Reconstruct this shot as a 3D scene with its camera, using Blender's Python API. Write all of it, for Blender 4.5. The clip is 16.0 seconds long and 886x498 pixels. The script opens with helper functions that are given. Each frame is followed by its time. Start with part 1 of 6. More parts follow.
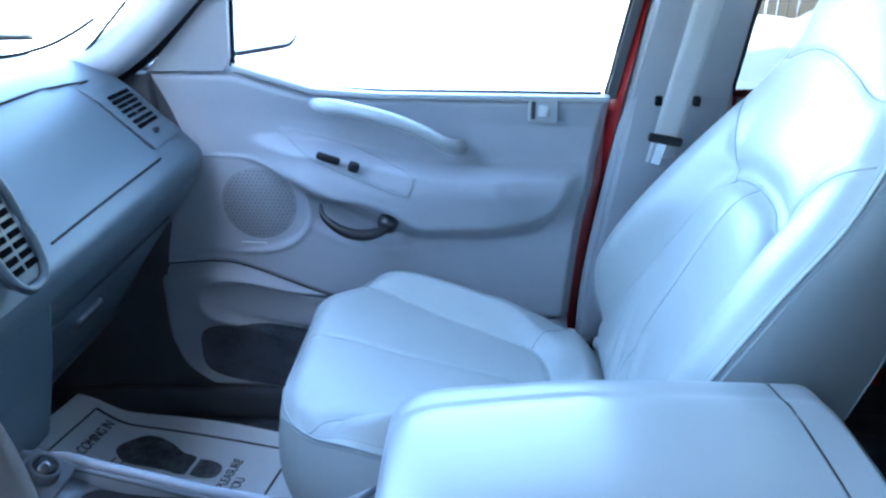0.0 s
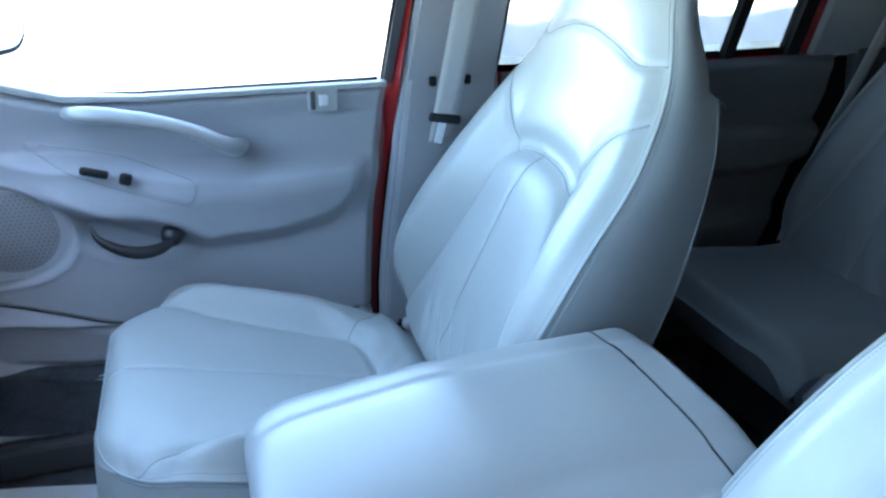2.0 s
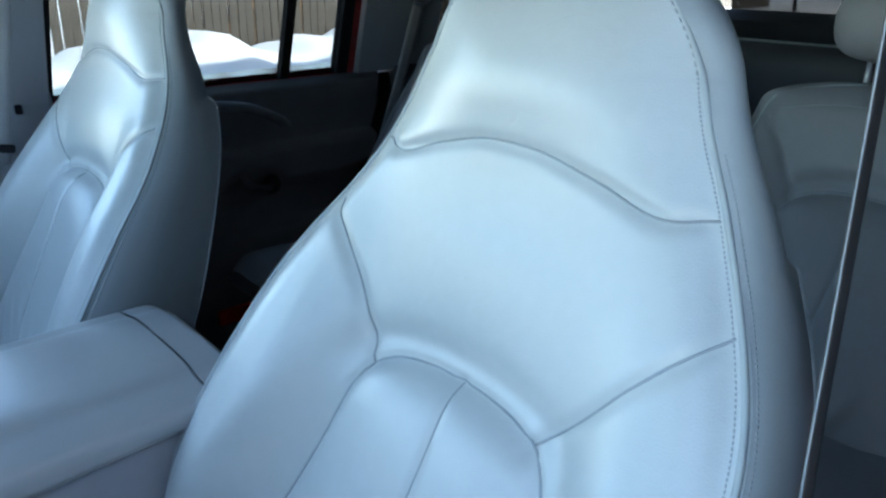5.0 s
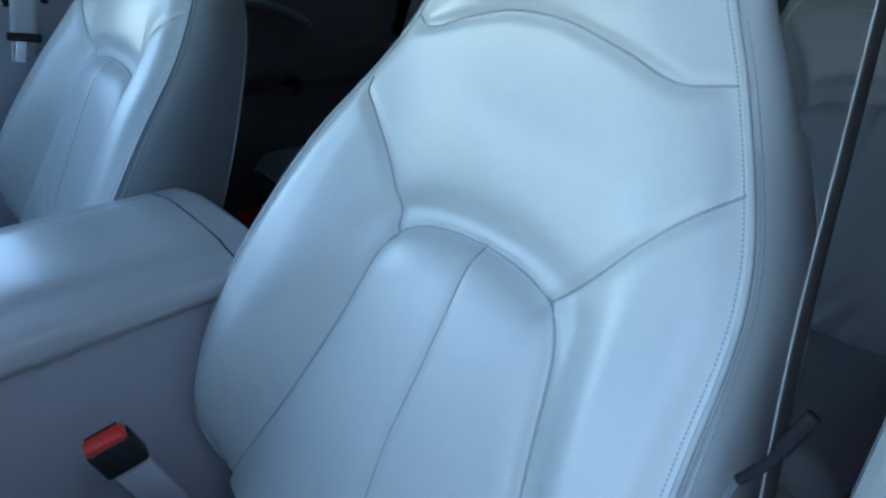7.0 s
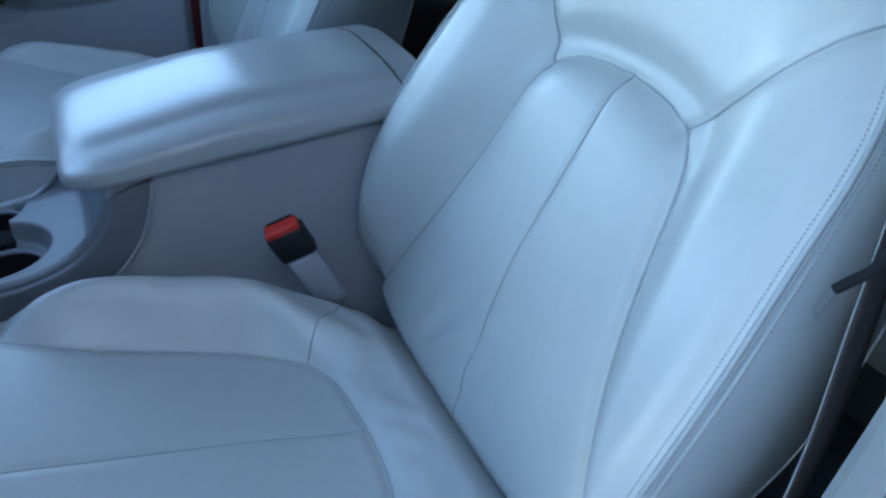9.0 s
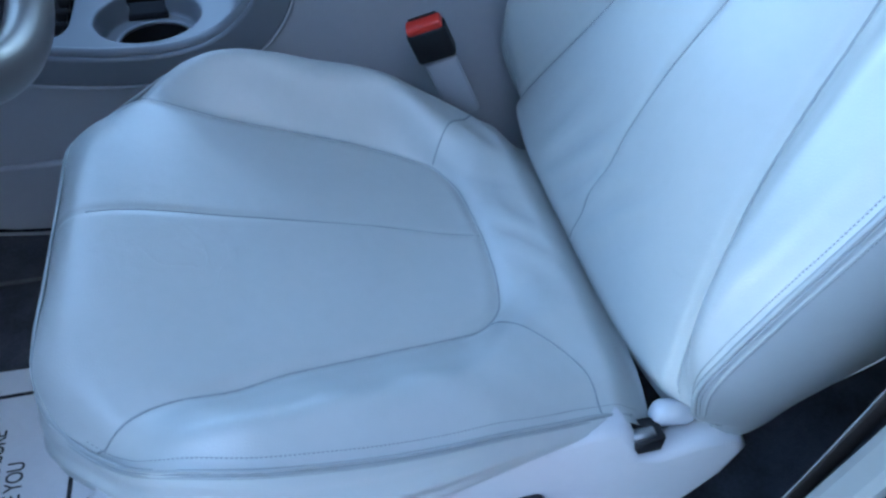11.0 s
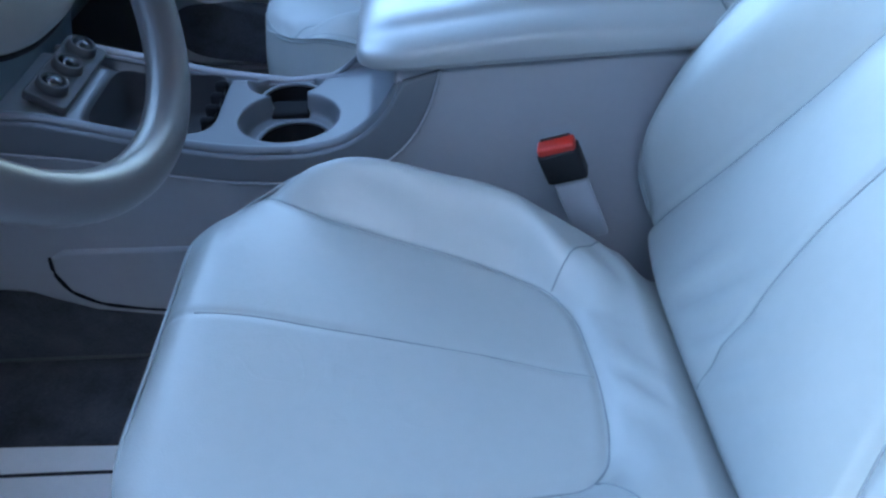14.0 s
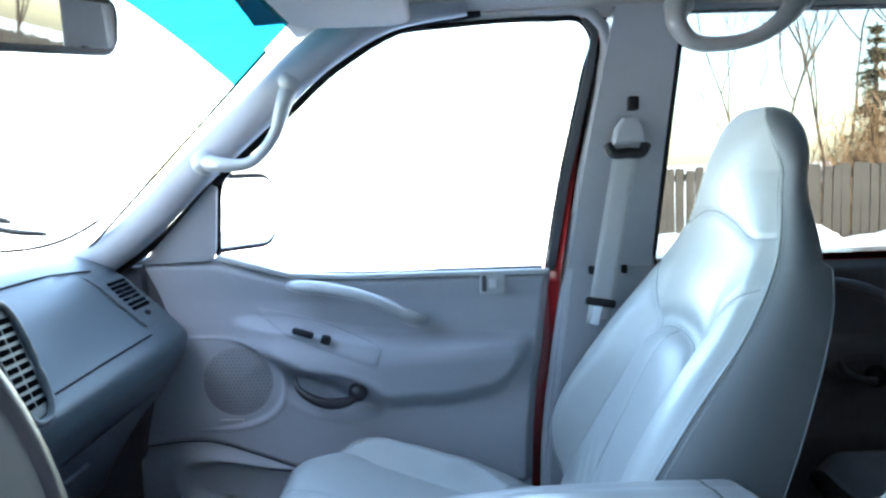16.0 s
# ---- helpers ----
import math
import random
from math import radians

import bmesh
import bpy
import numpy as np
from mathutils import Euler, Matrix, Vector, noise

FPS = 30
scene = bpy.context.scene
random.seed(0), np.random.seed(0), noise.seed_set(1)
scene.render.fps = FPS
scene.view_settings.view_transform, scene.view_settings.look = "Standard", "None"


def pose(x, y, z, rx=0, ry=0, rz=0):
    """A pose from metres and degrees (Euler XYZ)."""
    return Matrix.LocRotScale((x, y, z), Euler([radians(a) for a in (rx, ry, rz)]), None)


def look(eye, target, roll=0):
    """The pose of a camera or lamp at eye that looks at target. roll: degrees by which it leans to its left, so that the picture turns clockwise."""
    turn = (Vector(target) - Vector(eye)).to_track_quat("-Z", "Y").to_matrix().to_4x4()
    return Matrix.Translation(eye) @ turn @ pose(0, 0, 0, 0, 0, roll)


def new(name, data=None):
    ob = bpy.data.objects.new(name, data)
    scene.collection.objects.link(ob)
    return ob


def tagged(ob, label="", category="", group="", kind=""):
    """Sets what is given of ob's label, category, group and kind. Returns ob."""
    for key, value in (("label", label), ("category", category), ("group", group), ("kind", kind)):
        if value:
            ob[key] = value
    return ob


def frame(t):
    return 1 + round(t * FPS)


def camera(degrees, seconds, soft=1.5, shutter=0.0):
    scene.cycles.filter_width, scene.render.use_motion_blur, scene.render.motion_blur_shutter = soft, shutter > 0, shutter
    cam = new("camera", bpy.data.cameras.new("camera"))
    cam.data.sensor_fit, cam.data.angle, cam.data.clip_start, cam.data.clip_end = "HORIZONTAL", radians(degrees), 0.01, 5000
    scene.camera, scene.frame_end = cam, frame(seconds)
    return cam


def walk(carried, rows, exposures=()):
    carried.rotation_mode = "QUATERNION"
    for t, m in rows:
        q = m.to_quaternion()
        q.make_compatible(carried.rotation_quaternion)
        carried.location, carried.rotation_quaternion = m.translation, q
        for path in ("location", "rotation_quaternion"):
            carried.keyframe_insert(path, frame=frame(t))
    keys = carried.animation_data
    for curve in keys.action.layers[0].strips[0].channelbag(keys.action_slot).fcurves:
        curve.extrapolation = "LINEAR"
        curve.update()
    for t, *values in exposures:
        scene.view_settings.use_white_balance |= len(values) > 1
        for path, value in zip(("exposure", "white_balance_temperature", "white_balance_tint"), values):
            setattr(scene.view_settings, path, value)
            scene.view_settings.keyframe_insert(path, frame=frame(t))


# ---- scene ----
cam = camera(60.8, 16.0, soft=2.5)
PATH = [
    (0, (-0.127, -0.127, 1.082), (-0.201, 1.707, 0.289), 0.4),
    (0.5, (-0.177, -0.085, 1.079), (-0.048, 1.698, 0.183), 0.6),
    (1, (-0.205, -0.067, 1.084), (0.111, 1.681, 0.164), -0.5),
    (1.5, (-0.216, -0.076, 1.081), (0.243, 1.674, 0.23), 0.7),
    (2, (-0.213, -0.102, 1.082), (0.356, 1.631, 0.261), 0.3),
    (2.5, (-0.187, -0.133, 1.072), (0.53, 1.552, 0.269), -0.0),
    (3, (-0.16, -0.196, 1.066), (0.731, 1.418, 0.292), 1.0),
    (3.5, (-0.116, -0.265, 1.066), (1.04, 1.201, 0.348), 1.6),
    (4, (-0.082, -0.342, 1.069), (1.166, 1.064, 0.386), 1.1),
    (6.5, (-0.12, -0.404, 1.043), (1.093, 0.952, 0.213), 1.1),
    (7, (-0.13, -0.416, 1.031), (1.048, 0.935, 0.143), 1.9),
    (7.5, (-0.134, -0.429, 1.017), (0.956, 0.953, 0.067), 2.0),
    (8, (-0.13, -0.453, 1.002), (0.84, 0.976, -0.007), 1.7),
    (8.5, (-0.14, -0.478, 0.999), (0.731, 0.966, -0.076), 1.9),
    (9, (-0.148, -0.501, 0.998), (0.572, 0.976, -0.142), 0.5),
    (9.5, (-0.161, -0.517, 0.985), (0.482, 0.97, -0.188), 1.5),
    (10, (-0.16, -0.519, 0.971), (0.376, 0.96, -0.265), 1.9),
    (12.5, (-0.176, -0.518, 0.914), (0.068, 0.671, -0.676), 1.1),
    (13, (-0.179, -0.52, 0.911), (0.054, 0.711, -0.648), 0.9),
    (13.5, (-0.165, -0.512, 0.912), (0.009, 0.844, -0.548), 0.7),
    (14, (-0.143, -0.462, 0.945), (-0.092, 1.094, -0.31), -0.9),
    (14.5, (-0.169, -0.425, 0.963), (-0.093, 1.337, 0.02), -3.1),
    (15, (-0.162, -0.376, 0.986), (-0.109, 1.526, 0.367), -0.9),
    (15.5, (-0.138, -0.343, 0.999), (-0.131, 1.617, 0.602), -1.0),
    (16, (-0.106, -0.305, 1.012), (-0.102, 1.684, 0.798), -1.7),
]
EXPO = [(0.0, 4.4, 5750, 2), (1.0, 4.3, 6200, 2), (2.0, 4.1, 6500, 2), (3.0, 3.85, 6500, 2), (4.0, 3.45, 6450, 2), (7.0, 2.92, 6000, 2), (9.0, 3.08, 6000, 2), (10.0, 3.3, 5850, 2), (12.5, 3.70, 5800, 4), (13.5, 3.62, 5800, 4), (14.0, 3.7, 5900, 4), (14.5, 4.15, 6100, 2), (15.0, 4.6, 6800, 2), (15.5, 4.3, 6700, 2), (16.0, 3.9, 6800, 4)]
walk(cam, [(t, look(eye, target, roll)) for t, eye, target, roll in PATH], EXPO)

# ---- world, sun ----
SUN_EL = radians(32)     # from behind the added walls on the driver's side
SUN_X, SUN_Y = 0.45, -0.89
world = bpy.data.worlds.new("sky")
scene.world = world
world.use_nodes = True
wn = world.node_tree.nodes
sky = wn.new("ShaderNodeTexSky")
sky.sky_type = "NISHITA"
sky.sun_disc = False
sky.sun_elevation = SUN_EL
sky.sun_rotation = math.atan2(SUN_X, SUN_Y)
world.node_tree.links.new(sky.outputs[0], wn["Background"].inputs[0])
wn["Background"].inputs[1].default_value = 0.15
sun = new("sun", bpy.data.lights.new("sun", "SUN"))
sun.data.energy, sun.data.angle, sun.data.color = 4.0, radians(0.5), (1.0, 0.95, 0.87)
sun.matrix_world = look((SUN_X * math.cos(SUN_EL), SUN_Y * math.cos(SUN_EL), math.sin(SUN_EL)), (0, 0, 0))


# ---- materials ----
def material(name, color, rough=0.5, metal=0.0, grain=(0.0, 200.0), vary=0.08, spec=0.5, patch=6.0, coat=0.0, wrinkle=0.0, sheen=0.0, coat_rough=0.08, crease=0.0):
    """A surface with colour variation at two scales and a fine bump."""
    m = bpy.data.materials.new(name)
    m.use_nodes = True
    n, l = m.node_tree.nodes, m.node_tree.links
    b = n["Principled BSDF"]
    tc = n.new("ShaderNodeTexCoord")
    big = n.new("ShaderNodeTexNoise")
    big.inputs["Scale"].default_value, big.inputs["Detail"].default_value = patch, 5
    l.new(tc.outputs["Object"], big.inputs["Vector"])
    fine = n.new("ShaderNodeTexNoise")
    fine.inputs["Scale"].default_value, fine.inputs["Detail"].default_value = patch * 14, 3
    l.new(tc.outputs["Object"], fine.inputs["Vector"])
    mix = n.new("ShaderNodeMath")
    mix.operation = "MULTIPLY_ADD"
    l.new(fine.outputs[0], mix.inputs[0])
    mix.inputs[1].default_value = 0.4
    l.new(big.outputs[0], mix.inputs[2])
    ramp = n.new("ShaderNodeValToRGB")
    ramp.color_ramp.elements[0].position, ramp.color_ramp.elements[1].position = 0.4, 1.0
    ramp.color_ramp.elements[0].color = (*[c * (1 - vary) for c in color], 1)
    ramp.color_ramp.elements[1].color = (*[min(1, c * (1 + vary)) for c in color], 1)
    l.new(mix.outputs[0], ramp.inputs[0])
    l.new(ramp.outputs[0], b.inputs["Base Color"])
    rr = n.new("ShaderNodeMapRange")
    rr.inputs[1].default_value, rr.inputs[2].default_value = 0.3, 0.75
    rr.inputs[3].default_value, rr.inputs[4].default_value = max(0.02, rough * 0.95), min(1, rough * 1.06)
    l.new(big.outputs[0], rr.inputs[0])
    l.new(rr.outputs[0], b.inputs["Roughness"])
    b.inputs["Metallic"].default_value = metal
    b.inputs["Specular IOR Level"].default_value = spec
    b.inputs["Coat Weight"].default_value = coat
    b.inputs["Coat Roughness"].default_value = coat_rough
    b.inputs["Sheen Weight"].default_value = sheen
    last = None
    if grain[0] > 0:
        v = n.new("ShaderNodeTexVoronoi")
        v.feature = "DISTANCE_TO_EDGE"
        v.inputs["Scale"].default_value = grain[1]
        l.new(tc.outputs["Object"], v.inputs["Vector"])
        bump = n.new("ShaderNodeBump")
        bump.inputs["Strength"].default_value, bump.inputs["Distance"].default_value = grain[0], 0.0008
        l.new(v.outputs[0], bump.inputs["Height"])
        last = bump
    if wrinkle > 0:
        w = n.new("ShaderNodeTexNoise")
        w.inputs["Scale"].default_value, w.inputs["Detail"].default_value, w.inputs["Distortion"].default_value = 16, 4, 1.2
        l.new(tc.outputs["Object"], w.inputs["Vector"])
        bump = n.new("ShaderNodeBump")
        bump.inputs["Strength"].default_value, bump.inputs["Distance"].default_value = wrinkle, 0.006
        l.new(w.outputs[0], bump.inputs["Height"])
        if last:
            l.new(last.outputs[0], bump.inputs["Normal"])
        last = bump
    if crease > 0:
        # thin irregular folds, strong in some places and gone in others
        cn = n.new("ShaderNodeTexNoise")
        cn.inputs["Scale"].default_value, cn.inputs["Detail"].default_value, cn.inputs["Distortion"].default_value = 11, 2, 0.9
        l.new(tc.outputs["Object"], cn.inputs["Vector"])
        dist = n.new("ShaderNodeMath")
        dist.operation = "SUBTRACT"
        l.new(cn.outputs[0], dist.inputs[0])
        dist.inputs[1].default_value = 0.5
        ab = n.new("ShaderNodeMath")
        ab.operation = "ABSOLUTE"
        l.new(dist.outputs[0], ab.inputs[0])
        nar = n.new("ShaderNodeMapRange")
        nar.interpolation_type = "SMOOTHSTEP"
        nar.inputs[1].default_value, nar.inputs[2].default_value = 0.0, 0.035
        l.new(ab.outputs[0], nar.inputs[0])
        msk = n.new("ShaderNodeTexNoise")
        msk.inputs["Scale"].default_value = 7
        l.new(tc.outputs["Object"], msk.inputs["Vector"])
        mr = n.new("ShaderNodeMapRange")
        mr.inputs[1].default_value, mr.inputs[2].default_value = 0.48, 0.66
        l.new(msk.outputs[0], mr.inputs[0])
        bump = n.new("ShaderNodeBump")
        bump.inputs["Distance"].default_value = 0.0012
        st = n.new("ShaderNodeMath")
        st.operation = "MULTIPLY"
        l.new(mr.outputs[0], st.inputs[0])
        st.inputs[1].default_value = crease
        l.new(st.outputs[0], bump.inputs["Strength"])
        l.new(nar.outputs[0], bump.inputs["Height"])
        if last:
            l.new(last.outputs[0], bump.inputs["Normal"])
        last = bump
    if last:
        l.new(last.outputs[0], b.inputs["Normal"])
    return m


def glass(name, tint=(1, 1, 1), ior=1.12):
    """A clear pane: light goes straight through, with a faint mirror image."""
    m = bpy.data.materials.new(name)
    m.use_nodes = True
    n, l = m.node_tree.nodes, m.node_tree.links
    n.remove(n["Principled BSDF"])
    t, g, x, f = (n.new("ShaderNodeBsdfTransparent"), n.new("ShaderNodeBsdfGlossy"), n.new("ShaderNodeMixShader"), n.new("ShaderNodeFresnel"))
    t.inputs[0].default_value = (*tint, 1)
    g.inputs["Roughness"].default_value = 0.02
    f.inputs[0].default_value = ior
    l.new(f.outputs[0], x.inputs[0])
    l.new(t.outputs[0], x.inputs[1])
    l.new(g.outputs[0], x.inputs[2])
    l.new(x.outputs[0], n["Material Output"].inputs[0])
    return m


LEATHER = material("leather", (0.42, 0.442, 0.434), 0.38, grain=(0.22, 420), vary=0.05, wrinkle=0.10, spec=0.5, coat=0.32, coat_rough=0.30, crease=0.11)
# the cover leather again, darkened to hold the side panels' shade
LEATHER_SHADED = material("leather_shaded", (0.262, 0.282, 0.292), 0.45, grain=(0.14, 420), vary=0.06, wrinkle=0.06)
STITCH = material("stitch", (0.25, 0.268, 0.275), 0.7, vary=0.1)
TRAY = material("tray_plastic", (0.138, 0.146, 0.164), 0.33, vary=0.03, spec=0.5)
SEAM = material("seam", (0.27, 0.295, 0.305), 0.7, vary=0.1)
PIPING = material("piping", (0.322, 0.347, 0.347), 0.45, vary=0.08)
THREAD = material("thread", (0.409, 0.429, 0.429), 0.6, vary=0.1)
VINYL = material("vinyl", (0.36, 0.37, 0.373), 0.32, vary=0.03, spec=0.5, coat=0.75, coat_rough=0.33, wrinkle=0.03)
TRIM = material("trim", (0.343, 0.348, 0.375), 0.42, grain=(0.35, 600), vary=0.05, spec=0.4)
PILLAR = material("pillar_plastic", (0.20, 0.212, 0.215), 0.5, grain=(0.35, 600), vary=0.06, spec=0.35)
# the door trim darkened for the rear door, with its shade in the colour
REAR_TRIM_DIM = material("rear_trim_dim", (0.154, 0.154, 0.157), 0.5, grain=(0.35, 600), vary=0.05, spec=0.35)
TRIM_DARK = material("trim_dark", (0.072, 0.072, 0.078), 0.55, grain=(0.35, 500), vary=0.08, spec=0.3)
WHEEL = material("wheel_leather", (0.094, 0.087, 0.092), 0.33, grain=(0.25, 500), vary=0.06, spec=0.5)
PAD = material("airbag_vinyl", (0.168, 0.164, 0.160), 0.38, grain=(0.06, 600), vary=0.05, spec=0.45)
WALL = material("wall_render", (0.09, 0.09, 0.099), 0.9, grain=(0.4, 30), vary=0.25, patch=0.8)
DASH = material("dash", (0.056, 0.075, 0.088), 0.36, grain=(0.4, 500), vary=0.06, spec=0.4)
HEADLINER = material("headliner", (0.36, 0.345, 0.33), 0.95, grain=(0.3, 900), vary=0.08, spec=0.1)
CARPET = material("carpet", (0.064, 0.068, 0.081), 1.0, grain=(1.0, 260), vary=0.6, spec=0.1, patch=16, sheen=0.3)
BLACK = material("black_plastic", (0.012, 0.012, 0.014), 0.42, grain=(0.2, 700), vary=0.2, spec=0.3)
VOID = material("vent_opening", (0.004, 0.004, 0.005), 1.0, vary=0.1, spec=0.0)
RUBBER = material("rubber", (0.012, 0.012, 0.014), 0.85, vary=0.2, spec=0.15)
# rear-seat leather: the dimness of the rear cabin is in its darker colour
REAR_LEATHER_DIM = material("rear_leather_dim", (0.215, 0.218, 0.226), 0.45, grain=(0.3, 380), vary=0.06, wrinkle=0.06)
CHROME = material("chrome", (0.75, 0.76, 0.78), 0.15, metal=1.0, vary=0.05)
GLOSS_BLACK = material("gloss_black", (0.02, 0.02, 0.023), 0.12, vary=0.1, coat=0.6)
STEEL = material("steel", (0.35, 0.36, 0.38), 0.4, metal=1.0, vary=0.2)
RED_PAINT = material("red_paint", (0.277, 0.008, 0.011), 0.3, vary=0.06, coat=0.8)
RED_BUTTON = material("red_button", (0.525, 0.025, 0.014), 0.35, vary=0.05)
WEBBING = material("webbing", (0.50, 0.495, 0.505), 0.75, grain=(0.9, 700), vary=0.08)
SPEAKER = material("speaker_cloth", (0.250, 0.250, 0.268), 0.7, grain=(0.5, 500), vary=0.08, spec=0.2)
HOLE = material("grille_hole", (0.19, 0.19, 0.20), 0.8, vary=0.1, spec=0.2)
WEBBING_DARK = material("webbing_dark", (0.042, 0.034, 0.033), 0.8, grain=(0.9, 700), vary=0.12)
PAPER = material("paper", (0.80, 0.82, 0.84), 0.75, vary=0.06, wrinkle=0.25, patch=9)
INK = material("ink", (0.03, 0.03, 0.035), 0.8, vary=0.3, patch=30)
INK_GREY = material("ink_grey", (0.12, 0.12, 0.12), 0.85, vary=0.8, patch=60)
GLASS = glass("clear_glass", ior=1.03)
GLASS_BAND = glass("shade_band_glass", (0.01, 0.16, 0.22), ior=1.03)
GLASS_SMOKE = glass("smoked_glass", (0.14, 0.14, 0.14))
GLASS_TINT = glass("tinted_glass", (0.40, 0.41, 0.41), ior=1.05)
MIRROR = material("mirror", (0.85, 0.86, 0.86), 0.02, metal=1.0, vary=0.0)
SNOW = material("snow", (0.86, 0.88, 0.90), 0.8, vary=0.04, patch=0.7, wrinkle=0.2)
BIN_SHADE = material("bin_liner", (0.033, 0.033, 0.037), 0.6, grain=(0.3, 500), vary=0.15, spec=0.3)
WOOD_OLD = material("old_wood", (0.066, 0.060, 0.053), 0.85, vary=0.5, patch=3)
BARK = material("bark", (0.12, 0.09, 0.066), 0.9, vary=0.4, patch=5)
BRUSH = material("dry_brush", (0.20, 0.125, 0.068), 0.9, vary=0.5, patch=4)
NEEDLES = material("needles", (0.115, 0.105, 0.055), 0.9, vary=0.5, patch=3)
DARK_HANDLE = material("dark_handle", (0.018, 0.016, 0.019), 0.35, vary=0.1)
PLATE = material("grey_enamel", (0.55, 0.55, 0.57), 0.30, vary=0.05, coat=0.4, coat_rough=0.22, wrinkle=0.02)


# ---- geometry helpers ----
def smooth(e0, e1, x):
    t = np.clip((np.asarray(x, float) - e0) / (e1 - e0), 0, 1)
    return t * t * (3 - 2 * t)


def knots(x, table):
    """Smooth interpolation through (x, value) pairs."""
    xs, ys = np.array([p[0] for p in table], float), np.array([p[1] for p in table], float)
    m = np.gradient(ys, xs)
    x = np.clip(np.asarray(x, float), xs[0], xs[-1])
    i = np.clip(np.searchsorted(xs, x) - 1, 0, len(xs) - 2)
    h = xs[i + 1] - xs[i]
    t = (x - xs[i]) / h
    return ((2 * t**3 - 3 * t**2 + 1) * ys[i] + (t**3 - 2 * t**2 + t) * h * m[i]
            + (-2 * t**3 + 3 * t**2) * ys[i + 1] + (t**3 - t**2) * h * m[i + 1])


def spline(pts, n=40):
    """n points on a smooth curve through pts."""
    p = np.array(pts, float)
    s = np.concatenate([[0], np.cumsum(np.linalg.norm(np.diff(p, axis=0), axis=1))])
    u = np.linspace(0, s[-1], n)
    return np.stack([knots(u, list(zip(s, p[:, k]))) for k in range(p.shape[1])], 1)


def seg_dist(Y, Z, poly):
    """Distance of each (Y, Z) from a polyline of 2D points."""
    d = np.full(np.shape(Y), 9.0)
    for (a, b), (c, e) in zip(poly[:-1], poly[1:]):
        vx, vz = c - a, e - b
        t = np.clip(((Y - a) * vx + (Z - b) * vz) / (vx * vx + vz * vz + 1e-12), 0, 1)
        d = np.minimum(d, np.hypot(Y - a - t * vx, Z - b - t * vz))
    return d


def mesh_of(name, verts, faces, flat=False):
    me = bpy.data.meshes.new(name)
    me.from_pydata([tuple(v) for v in verts], [], [tuple(f) for f in faces])
    me.validate()
    if not flat:
        me.polygons.foreach_set("use_smooth", [True] * len(me.polygons))
    me.update()
    return me


def grid_mesh(name, P, wrap_u=False, wrap_v=False, flip=False):
    """A mesh from an array of points (n, m, 3)."""
    n, m = P.shape[:2]
    idx = np.arange(n * m).reshape(n, m)
    a = idx if not wrap_u else np.vstack([idx, idx[:1]])
    a = a if not wrap_v else np.hstack([a, a[:, :1]])
    q = np.stack([a[:-1, :-1], a[1:, :-1], a[1:, 1:], a[:-1, 1:]], -1).reshape(-1, 4)
    if flip:
        q = q[:, ::-1]
    return mesh_of(name, P.reshape(-1, 3).tolist(), q.tolist())


def part(name, data, mat, parent=None, label="", at=None):
    """ONE mesh object under a thing or a part."""
    if isinstance(data, bmesh.types.BMesh):
        me = bpy.data.meshes.new(name)
        data.to_mesh(me)
        data.free()
        data = me
    data.materials.clear()
    data.materials.append(mat)
    ob = new(name, data)
    if at is not None:
        ob.matrix_basis = at
    if parent is not None:
        ob.parent = parent
    if label:
        tagged(ob, label)
    return ob


def thing(name, label, category, kind="", group="", at=(0, 0, 0)):
    e = new(name)
    e.empty_display_size = 0.05
    e.location = at
    return tagged(e, label, category, group, kind)


def recalc(bm):
    bmesh.ops.recalc_face_normals(bm, faces=bm.faces)
    return bm


def box(cx, cy, cz, sx, sy, sz, bevel=0.004, seg=2, rot=None):
    bm = bmesh.new()
    bmesh.ops.create_cube(bm, size=1)
    bmesh.ops.scale(bm, vec=(sx, sy, sz), verts=bm.verts)
    if bevel > 0:
        bmesh.ops.bevel(bm, geom=bm.edges, offset=min(bevel, 0.45 * min(sx, sy, sz)), segments=seg, affect="EDGES", profile=0.5)
    if rot:
        bmesh.ops.transform(bm, matrix=pose(0, 0, 0, *rot), verts=bm.verts)
    bmesh.ops.translate(bm, vec=(cx, cy, cz), verts=bm.verts)
    for f in bm.faces:
        f.smooth = seg > 1
    return bm


def prism(outline, axis, lo, hi, bevel=0.004, seg=2):
    """A plate with an outline (2D points) drawn out along an axis from lo to hi. Axis y takes (x, z), axis x (y, z), axis z (x, y)."""
    def at(p, h):
        return {"y": (p[0], h, p[1]), "x": (h, p[0], p[1]), "z": (p[0], p[1], h)}[axis]
    bm = bmesh.new()
    a = [bm.verts.new(at(p, lo)) for p in outline]
    b = [bm.verts.new(at(p, hi)) for p in outline]
    n = len(outline)
    caps = [bm.faces.new(a), bm.faces.new(b[::-1])]
    for i in range(n):
        bm.faces.new((a[i], b[i], b[(i + 1) % n], a[(i + 1) % n]))
    recalc(bm)
    if bevel > 0:
        rim = [e for e in bm.edges if any(f in caps for f in e.link_faces)]
        bmesh.ops.bevel(bm, geom=rim, offset=bevel, segments=seg, affect="EDGES", profile=0.5)
    for f in bm.faces:
        f.smooth = len(f.verts) == 4 and n > 10
    return bm


